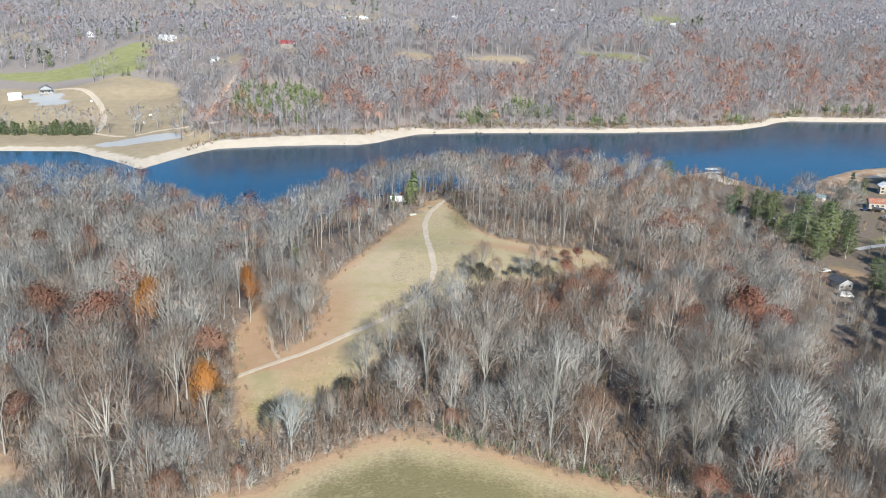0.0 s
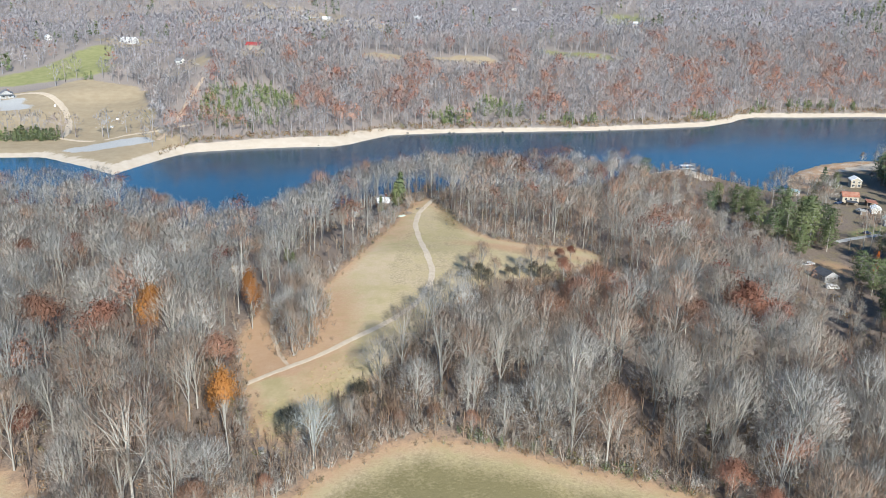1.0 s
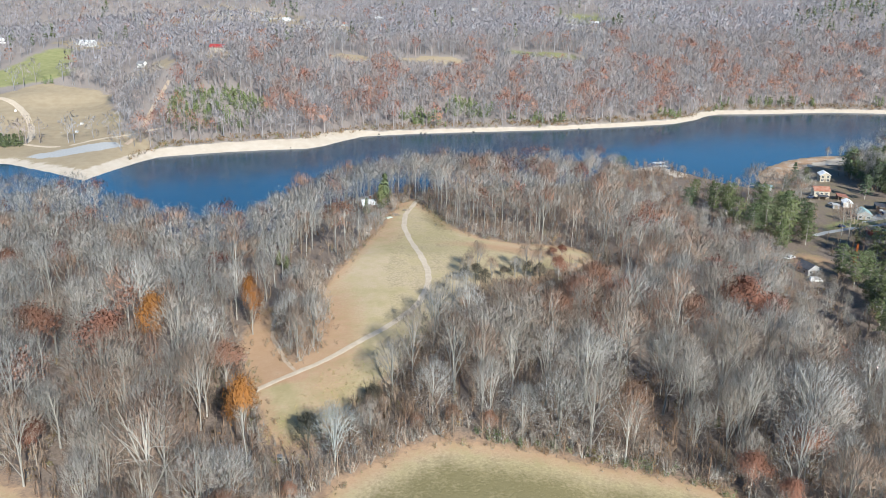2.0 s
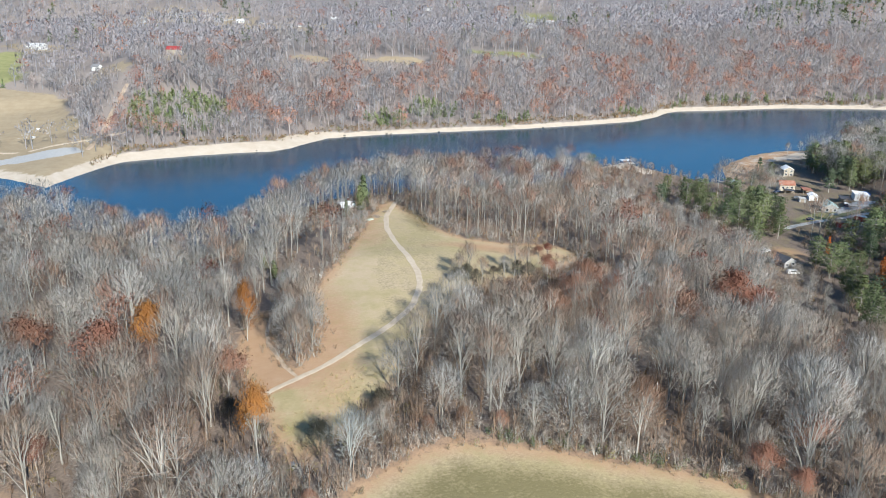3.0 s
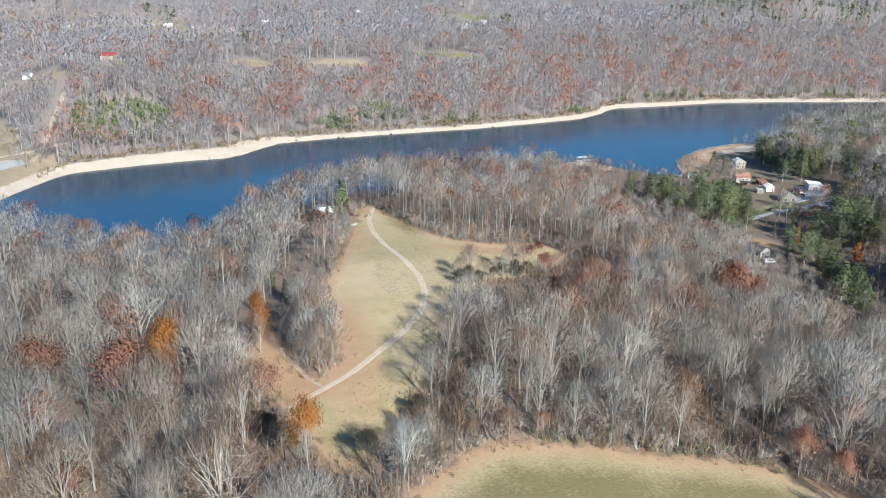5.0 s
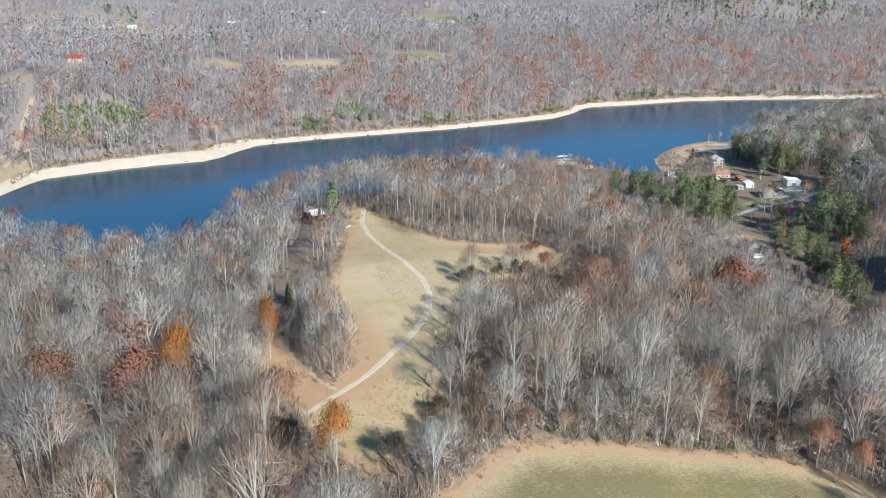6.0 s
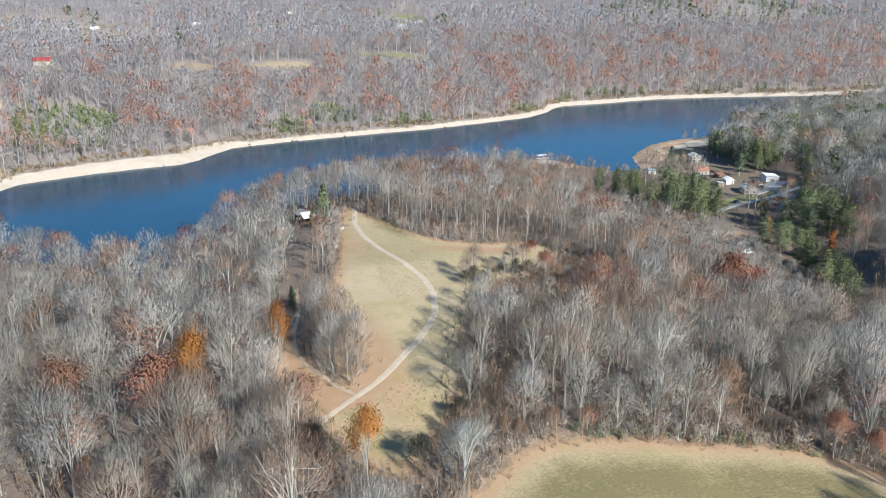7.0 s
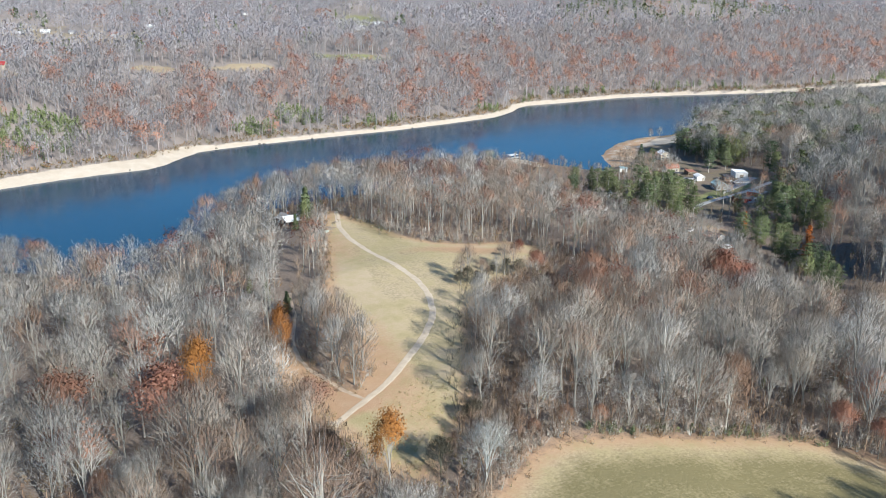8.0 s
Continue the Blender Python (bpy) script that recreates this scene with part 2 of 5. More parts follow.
WEST_FIELD = [(-112, 180), (-98, 168), (-86, 157), (-80, 148), (-90, 110), (-180, 100), (-180, 190)]
YARD = [(150, 281), (137, 279), (134, 312), (146, 318), (170, 334), (174, 350), (190, 368), (186, 400), (180, 426), (203, 466), (224, 484), (240, 496),
        (290, 504), (300, 482), (268, 458), (240, 446), (234, 410), (228, 396), (246, 385), (248, 352), (215, 328), (190, 322), (165, 325), (158, 300)]
SPIT = [(192, 436), (206, 468), (224, 486), (245, 500), (275, 510), (296, 506), (292, 494), (262, 488), (236, 470), (216, 446), (204, 432)]
FARM = [(-330, 600), (-290, 562), (-225, 561), (-165, 560), (-172, 600), (-190, 640), (-192, 668), (-215, 690), (-255, 700), (-275, 672), (-330, 668)]
GREEN = [(-350, 688), (-318, 687), (-264, 699), (-240, 711), (-235, 726), (-248, 760), (-258, 812), (-274, 800), (-290, 758), (-315, 718), (-350, 702)]
LOT = [(-212, 526), (-203, 519), (-172, 524), (-158, 536), (-165, 545), (-190, 542)]
GRASSES = [CLEARING, FIELD, WEST_FIELD]
rng = np.random.default_rng(7)


def along(points, x):
    xs, ys = zip(*points)
    return np.interp(x, xs, ys)


def gap_to(points, x, y, closed=False):
    """Distance to a line of points."""
    best = np.full(np.shape(x), 1e9)
    p = list(points) + ([points[0]] if closed else [])
    for (ax, ay), (bx, by) in zip(p, p[1:]):
        ux, uy = bx - ax, by - ay
        k = np.clip(((x - ax) * ux + (y - ay) * uy) / (ux * ux + uy * uy), 0, 1)
        best = np.minimum(best, np.hypot(x - ax - k * ux, y - ay - k * uy))
    return best


def within(points, x, y):
    inside = np.zeros(np.shape(x), bool)
    for (ax, ay), (bx, by) in zip(points, points[1:] + points[:1]):
        if ay != by:
            inside ^= ((ay > y) != (by > y)) & (x < (bx - ax) * (y - ay) / (by - ay) + ax)
    return inside


def depth_in(points, x, y):
    d = gap_to(points, x, y, True)
    return np.where(within(points, x, y), d, -d)


def smooth(v):
    v = np.clip(v, 0, 1)
    return v * v * (3 - 2 * v)


WAVES = [(rng.uniform(0, 6.28), rng.uniform(0, 6.28)) for _ in range(24)]


def rolling(x, y, size, octaves=3, first=0):
    """Smooth uneven values about 0, within -1 and 1."""
    out, amp, total = 0.0, 1.0, 0.0
    for o in range(octaves):
        for j in range(4):
            a, ph = WAVES[(first + 4 * o + j) % 24]
            out = out + amp * np.sin((x * np.cos(a + j) + y * np.sin(a + j)) * 6.28 / size * (1 + 0.23 * j) + ph)
        total += amp * 2.6
        amp, size = amp * 0.5, size * 0.47
    return out / total


def land(x, y):
    """The ground's height over the lake."""
    x, y = np.asarray(x, float), np.asarray(y, float)
    yn, yf = along(NEAR_SHORE, x), along(FAR_SHORE, x)
    dn, df = gap_to(NEAR_SHORE, x, y), gap_to(FAR_SHORE, x, y)
    # the near peninsula: a ridge under the clearing, a hollow with houses, a hill beyond it
    g = np.interp(y, [0, 130, 166, 200, 240, 280, 320, 356, 400, 440], [0.55, 0.58, 0.66, 0.82, 0.94, 1.04, 0.94, 0.88, 0.7, 0.5])
    ridge = 15.8 * np.exp(-((x + 8) / 78) ** 2) * g
    west = 5.0 * np.exp(-((x + 150) / 70) ** 2 - ((y - 210) / 120) ** 2)
    # hills at (275, 262) and (192, 184) added, mostly unseen, to shade the hollow
    hill = 10 * np.exp(-((x - 340) / 75) ** 2 - ((y - 365) / 75) ** 2) + 36 * np.exp(-((x - 275) / 60) ** 2 - ((y - 262) / 60) ** 2) + 46 * np.exp(-((x - 192) / 38) ** 2 - ((y - 184) / 34) ** 2)
    bank = 1.5 * smooth(dn / 8) + 0.9 * smooth(dn / 40)
    near = bank + (ridge + west + hill) * smooth((dn - 2) / 60) + 0.5 * rolling(x, y, 70, 2) * smooth(dn / 30)
    # the far side: a beach, a wooded slope, rolling country
    slope = np.interp(df, [0, 10, 50, 100, 150, 200, 400, 800, 1500, 4000], [0, 3, 11, 23, 36, 41, 44, 48, 55, 80])
    tame = np.interp(df, [0, 12, 60, 100, 140, 210, 310, 500, 800, 1500, 4000], [0, 2.2, 3.2, 8, 13, 24, 36, 42, 48, 55, 80])
    w = smooth((-150 - x) / 50)
    far = slope * (1 - w) + tame * w
    far = far + rolling(x, y, 420, 3, 5) * np.clip((df - 120) / 400, 0, 1) * 17 + rolling(x, y, 130, 2, 9) * np.clip((df - 25) / 90, 0, 1) * 2.2
    far = far + 26 * np.exp(-((x - 660) / 150) ** 2 - ((y - 960) / 100) ** 2) + 20 * np.exp(-((x - 250) / 130) ** 2 - ((y - 1230) / 110) ** 2) + 18 * np.exp(-((x + 260) / 140) ** 2 - ((y - 1330) / 120) ** 2)
    z = np.where(y <= yn, near, np.where(y >= yf, far, -0.3 - np.minimum(4, 0.22 * np.minimum(dn, df))))
    return z


def height(x, y):
    return float(land(x, y))


def spot(x, y, turn=0, lift=0.0):
    """A pose on the ground at a place of the plan."""
    return pose(K * x, K * y, K * height(x, y) + lift, 0, 0, turn)


# ---- mesh helpers ----
def mesh_of(name, verts, faces, mats=(), index=None, tint=None, soft=False, normals=None):
    """A mesh from arrays of places and triangles (or quads)."""
    verts, faces = np.asarray(verts, np.float32), np.asarray(faces, np.int32)
    me = bpy.data.meshes.new(name)
    n, k = faces.shape
    me.vertices.add(len(verts))
    me.vertices.foreach_set("co", verts.ravel())
    me.loops.add(n * k)
    me.loops.foreach_set("vertex_index", faces.ravel())
    me.polygons.add(n)
    me.polygons.foreach_set("loop_start", np.arange(n, dtype=np.int32) * k)
    for m in mats:
        me.materials.append(m)
    if index is not None:
        me.polygons.foreach_set("material_index", np.asarray(index, np.int32))
    me.polygons.foreach_set("use_smooth", np.full(n, soft))
    if tint is not None:
        me.attributes.new("tint", "FLOAT", "POINT").data.foreach_set("value", np.asarray(tint, np.float32))
    if normals is not None:
        me.attributes.new("custom_normal", "FLOAT_VECTOR", "POINT").data.foreach_set("vector", np.asarray(normals, np.float32).ravel())
    me.update(calc_edges=True)
    return me


def part(name, bm, material, parent, label=""):
    """Links a bmesh as one mesh object under a thing or a part."""
    me = bpy.data.meshes.new(name)
    bm.to_mesh(me)
    bm.free()
    me.materials.append(material)
    ob = new(name, me)
    ob.parent = parent
    return tagged(ob, label)


def thing(name, m, label, category, group="", kind=""):
    ob = new(name)
    ob.matrix_world = m
    return tagged(ob, label, category, group, kind)


def boxes(*list_of, bevel=0.0):
    """A bmesh of boxes, each (centre x, y, z, size x, y, z)."""
    bm = bmesh.new()
    for cx, cy, cz, sx, sy, sz in list_of:
        bmesh.ops.create_cube(bm, size=1, matrix=Matrix.Translation((cx, cy, cz)) @ Matrix.Diagonal((sx, sy, sz, 1)))
    if bevel:
        bmesh.ops.bevel(bm, geom=bm.edges[:], offset=bevel, segments=1, affect="EDGES")
    return bm


def prism(profile, y0, y1):
    """A bmesh: the profile in x and z drawn out from y0 to y1."""
    bm = bmesh.new()
    a = [bm.verts.new((x, y0, z)) for x, z in profile]
    b = [bm.verts.new((x, y1, z)) for x, z in profile]
    bm.faces.new(a)
    bm.faces.new(b[::-1])
    for i in range(len(a)):
        j = (i + 1) % len(a)
        bm.faces.new((a[j], a[i], b[i], b[j]))
    bmesh.ops.recalc_face_normals(bm, faces=bm.faces[:])
    return bm


def rod(r, p, q, n=8):
    """A bmesh cylinder of radius r from p to q."""
    p, q = Vector(p), Vector(q)
    bm = bmesh.new()
    m = Matrix.Translation((p + q) / 2) @ (q - p).to_track_quat("Z", "Y").to_matrix().to_4x4()
    bmesh.ops.create_cone(bm, cap_ends=True, segments=n, radius1=r, radius2=r, depth=(q - p).length, matrix=m)
    return bm


# ---- ground and water ----
def steps(parts):
    """Coordinates with a spacing of their own on each stretch."""
    out = [parts[0][0]]
    for a, b, s in parts:
        n = max(1, round((b - a) / s))
        out += list(a + (b - a) * (np.arange(n) + 1) / n)
    return np.array(out)


gx = steps([(-5500, -1500, 400), (-1500, -420, 60), (-420, -180, 10), (-180, -70, 4), (-70, 70, 2.2), (70, 250, 3), (250, 420, 6), (420, 1500, 30), (1500, 6000, 450)])
gy = steps([(-1500, 0, 150), (0, 100, 12), (100, 200, 2.5), (200, 370, 2.4), (370, 460, 4), (460, 700, 4), (700, 900, 8), (900, 2200, 26), (2200, 6500, 215)])
GX, GY = np.meshgrid(gx, gy)
nx, ny = len(gx), len(gy)
fx, fy = GX.ravel(), GY.ravel()
fz = land(fx, fy)
ids = np.arange(nx * ny).reshape(ny, nx)
quads = np.stack([ids[:-1, :-1], ids[:-1, 1:], ids[1:, 1:], ids[1:, :-1]], -1).reshape(-1, 4)
gm = mesh_of("ground", np.stack([fx, fy, fz], 1) * K, quads, [GROUND], soft=True)


def soft_zone(polys, width):
    out = np.zeros(len(fx))
    for p in polys:
        out = np.maximum(out, np.clip(0.5 + depth_in(p, fx, fy) / width, 0, 1))
    return out


FAR_FIELDS = [(-20, 741, 17, 10), (-172, 706, 20, 25), (148, 770, 33, 15), (-30, 1000, 45, 60), (-205, 1120, 60, 80), (52, 741, 30, 8), (265, 1065, 30, 50),
              (-420, 850, 50, 50), (640, 915, 10, 10), (-95, 1140, 70, 60), (-250, 832, 26, 26), (330, 1290, 22, 24), (-127, 738, 12, 16), (-87, 1010, 30, 45), (245, 965, 26, 40)]
far_tan, far_green = np.zeros(len(fx)), np.zeros(len(fx))
for i, (cx, cy, rx, ry) in enumerate(FAR_FIELDS):
    f = np.clip(1.5 - np.hypot((fx - cx) / rx, (fy - cy) / ry) - 0.3 * rolling(fx, fy, 34, 2, 8), 0, 1)
    if i in (2, 6):
        far_green = np.maximum(far_green, f)
    else:
        far_tan = np.maximum(far_tan, f)
df_all, dn_all = gap_to(FAR_SHORE, fx, fy), gap_to(NEAR_SHORE, fx, fy)
beach_wide = np.interp(fx, [-260, -160, -100, -40, 0, 120, 230, 300, 600], [7, 9, 13, 15, 6, 6, 7, 7, 6])
wet = fz < 0.05
sandy = np.where(fy > 470, np.clip(0.5 + (beach_wide - df_all) / 4, 0, 1), 0)
sandy = np.where((fy > 470) & (along(FAR_SHORE, fx) > fy), 1, sandy)
sandy = np.maximum(sandy, soft_zone([SPIT, [(132, 470), (146, 484), (157, 482), (164, 466), (160, 452), (152, 448), (148, 462)]], 5))
sandy = np.where(wet, np.maximum(sandy, 0.6), sandy)
grassy = soft_zone(GRASSES, 3)
rim = np.zeros(len(fx))
for p, wdt in ((CLEARING, 4.5), (FIELD, 6.5), (WEST_FIELD, 6.0)):
    d = depth_in(p, fx, fy)
    rim = np.maximum(rim, np.clip(1 - np.abs(d - 0.5) / wdt, 0, 1) * 0.75)
rim = np.maximum(rim, np.where(within(CLEARING, fx, fy) & (fx < -38) & (fy > 199), 0.85, 0))
rim = np.maximum(rim, 0.75 * np.clip(1.6 - np.hypot((fx + 34) / 9, (fy - 226) / 34), 0, 1))
rim = np.maximum(rim, 0.55 * np.clip(1.5 - np.hypot((fx + 14) / 8, (fy - 318) / 30), 0, 1))
rim = np.maximum(rim, 0.8 * np.clip(1.5 - np.hypot((fx - 32) / 26, (fy - 294) / 5), 0, 1))
rim = np.maximum(rim, 0.8 * np.clip(1.5 - np.hypot((fx + 6) / 6, (fy - 352) / 9), 0, 1))
rim = np.maximum(rim, 0.9 * np.clip(1.5 - np.hypot((fx - 152) / 7, (fy - 305) / 9), 0, 1))
spit = soft_zone([SPIT], 4)
sandy, rim = np.where(spit > 0.3, 0.42, sandy), np.maximum(rim, spit)
lawny = np.maximum(np.zeros(len(fx)), 0.55 * np.clip(1.4 - np.hypot((fx - 8) / 7, (fy - 328) / 26), 0, 1))
lawny = np.maximum(lawny, 0.5 * np.clip(1.4 - np.hypot((fx + 178) / 10, (fy - 598) / 14), 0, 1))
lawny = np.maximum(lawny, 0.72 * np.clip(depth_in(FIELD, fx, fy) / 11, 0, 1))
lawny = np.maximum(lawny, 0.3 * np.clip((depth_in(CLEARING, fx, fy) - 2) / 8, 0, 1) * (fx > -16 + 0.06 * (fy - 260)))
gravelly = soft_zone([LOT, [(-298, 640), (-280, 618), (-262, 622), (-276, 645), (-292, 662), (-312, 648)]], 4)
gravelly = np.maximum(gravelly, 0.9 * soft_zone([[(203, 352), (222, 358), (238, 366), (230, 372), (214, 364)], [(196, 328), (214, 336), (212, 343), (194, 338)]], 3))
farmy = np.maximum(soft_zone([FARM], 5), far_tan)
farmy = np.maximum(farmy, soft_zone([[(-320, 518), (-218, 518), (-186, 492), (-164, 474), (-146, 520), (-142, 545), (-150, 566), (-225, 566), (-320, 566)]], 6))
# more dark lawn and little tan put the yard's shade into its ground colour
lawny = np.maximum(lawny, 0.38 * soft_zone([YARD], 6) * (1 - soft_zone([SPIT], 4)))
farmy = np.maximum(farmy, 0.1 * soft_zone([YARD], 6))
for name, rgb in (("zone_a", (grassy, sandy, lawny)), ("zone_b", (rim, gravelly, farmy))):
    data = np.ones((len(fx), 4), np.float32)
    for i, c in enumerate(rgb):
        data[:, i] = c
    gm.attributes.new(name, "FLOAT_COLOR", "POINT").data.foreach_set("color", data.ravel())
meadow_here = np.maximum(soft_zone([GREEN, [(178, 344), (196, 347), (222, 353), (218, 362), (196, 358), (184, 352)]], 5), far_green)
gm.attributes.new("meadow", "FLOAT", "POINT").data.foreach_set("value", meadow_here.astype(np.float32))
# strong haze paling beyond the lake, a slight lightening on the near side
gm.attributes.new("litter_paling", "FLOAT", "POINT").data.foreach_set("value", np.where(fy > along(FAR_SHORE, fx), 0.9, 0.25).astype(np.float32))
tagged(new("ground", gm), "rolling ground with leaf litter, dry grass and sandy shore", "ground", kind="structure")

wm = mesh_of("lake", np.array([(-1500, 300, 0), (1900, 300, 0), (1900, 1000, 0), (-1500, 1000, 0)]) * K, [(0, 1, 2, 3)], [WATER])
tagged(new("lake", wm), "calm dark blue lake water at low level", "lake", kind="structure")


def ribbon(name, points, width, material, label, lift=0.07, step=1.5, ragged=0.25):
    """A track that lies on the ground along a line of points."""
    p = np.array(points, float)
    seg = np.hypot(*np.diff(p, axis=0).T)
    s = np.concatenate([[0], np.cumsum(seg)])
    n = max(2, int(s[-1] / step))
    u = np.linspace(0, s[-1], n)
    x, y = np.interp(u, s, p[:, 0]), np.interp(u, s, p[:, 1])
    for _ in range(6):
        x[1:-1], y[1:-1] = (x[:-2] + 2 * x[1:-1] + x[2:]) / 4, (y[:-2] + 2 * y[1:-1] + y[2:]) / 4
    tx, ty = np.gradient(x), np.gradient(y)
    ln = np.hypot(tx, ty)
    rx, ry = ty / ln, -tx / ln
    vs = []
    for k in range(7):
        c = (k / 3 - 1) * width / 2
        wob = c * (1 + ragged * rolling(u + 31 * (k > 3), u * 0, 9, 3, k > 3))
        vx, vy = x + rx * wob, y + ry * wob
        vz = land(vx, vy) + (lift if 0 < k < 6 else -0.05) - (0.05 if k in (2, 4) else 0)
        vs.append(np.stack([vx, vy, vz], 1))
    v = np.concatenate(vs)
    i = np.arange(n * 7).reshape(7, n)
    f = np.stack([i[:-1, :-1], i[1:, :-1], i[1:, 1:], i[:-1, 1:]], -1).reshape(-1, 4)[:, ::-1]
    ob = new(name, mesh_of(name, v * K, f, [material], soft=True))
    return tagged(ob, label, "track", kind="structure")


TRACK = [(3, 361), (1, 353), (-4, 336), (-6, 317), (-5, 297), (-3, 277), (-2, 263), (-3.5, 251), (-8, 238), (-17.5, 225), (-27, 214.5), (-35, 207), (-43, 202.5), (-51, 198)]
ribbon("gravel_track", TRACK, 2.25, GRAVEL, "pale gravel farm track winding across dry grass")
ribbon("gravel_track", [(-41, 204), (-43.5, 209), (-45.7, 217), (-48.5, 226), (-49, 236), (-47, 247), (-43, 257), (-40, 275)], 1.25, CLAYTRACK, "narrow worn dirt track beside the wood", ragged=0.6)
ribbon("farm_road", [(-222, 561), (-224, 580), (-232, 605), (-240, 625), (-256, 650), (-270, 662), (-292, 664)], 5.0, GRAVEL, "pale gravel farm road curving up a slope", 0.15, 3)
ribbon("farm_road", [(-222, 558), (-205, 548), (-180, 552), (-160, 558), (-140, 575)], 3.5, GRAVEL, "pale gravel lane above the beach", 0.15, 3)
ribbon("farm_road", [(-157, 540), (-155, 556), (-153.5, 575), (-153, 591), (-153, 611), (-151.5, 630), (-150, 655)], 3.2, CLAYTRACK, "worn clay track up the far wooded bank", 0.2, 3)
ribbon("house_drive", [(170, 338), (178, 342), (198, 345.5), (216, 348), (244, 354)], 3.6, CONCRETE, "pale concrete drive between lakeside houses", 0.1)
ribbon("country_road", [(-330, 905), (-190, 1160), (-60, 1190), (60, 1230)], 6, CONCRETE, "distant pale country road", 0.3, 8)


# ---- trees ----
class Sticks:
    """Gathers triangles for wood and for twigs or leaves."""

    def __init__(self, seed):
        self.r = np.random.default_rng(seed)
        self.v, self.f, self.k = [], [], []

    def tri(self, a, b, c, kind):
        n = len(self.v)
        self.v += [a, b, c]
        self.f.append((n, n + 1, n + 2))
        self.k.append(kind)

    def blade(self, p, q, w, kind):
        d = q - p
        s = np.cross(d, self.r.normal(size=3))
        s *= w / 2 / (np.linalg.norm(s) + 1e-9)
        self.tri(p - s, p + s, q, kind)

    def tube(self, pts, rad, sides, kind):
        rings = []
        for i, (p, r) in enumerate(zip(pts, rad)):
            d = pts[min(i + 1, len(pts) - 1)] - pts[max(i - 1, 0)]
            d = d / np.linalg.norm(d)
            a = np.cross(d, (0.31, 0.95, 0.05))
            a /= np.linalg.norm(a)
            b = np.cross(d, a)
            n = len(self.v)
            for j in range(sides):
                t = 2 * math.pi * j / sides
                self.v.append(p + r * (a * math.cos(t) + b * math.sin(t)))
            rings.append(n)
        for m, n in zip(rings, rings[1:]):
            for j in range(sides):
                k = (j + 1) % sides
                self.f += [(m + j, m + k, n + k), (m + j, n + k, n + j)]
                self.k += [kind, kind]

    def leaf(self, p, size, kind):
        a, b = self.r.normal(size=(2, 3))
        a *= size / np.linalg.norm(a)
        b *= size / np.linalg.norm(b)
        self.tri(p - a * 0.5 - b * 0.3, p + a * 0.5 - b * 0.3, p + b * 0.7, kind)

    def arrays(self, middle, shell, keep=0.35):
        """Places, triangles, kinds and soft normals: a crown's fine pieces are lit as one rounded mass."""
        v, f, k = np.array(self.v), np.array(self.f), np.array(self.k)
        own = np.cross(v[f[:, 1]] - v[f[:, 0]], v[f[:, 2]] - v[f[:, 0]])
        own /= np.linalg.norm(own, axis=1)[:, None] + 1e-9
        out = (v[f].mean(1) - middle) / shell
        out /= np.linalg.norm(out, axis=1)[:, None] + 1e-9
        fine = k == 1
        turn = fine & ((own * out).sum(1) < 0)
        f[turn] = f[turn][:, ::-1]
        own[turn] *= -1
        n = np.where(fine[:, None], out + keep * own + np.array([0, 0, 0.15]), own)
        vn = np.zeros_like(v)
        for j in range(3):
            np.add.at(vn, f[:, j], n)
        vn /= np.linalg.norm(vn, axis=1)[:, None] + 1e-9
        return v, f, k, vn


def unit(v):
    return v / np.linalg.norm(v)


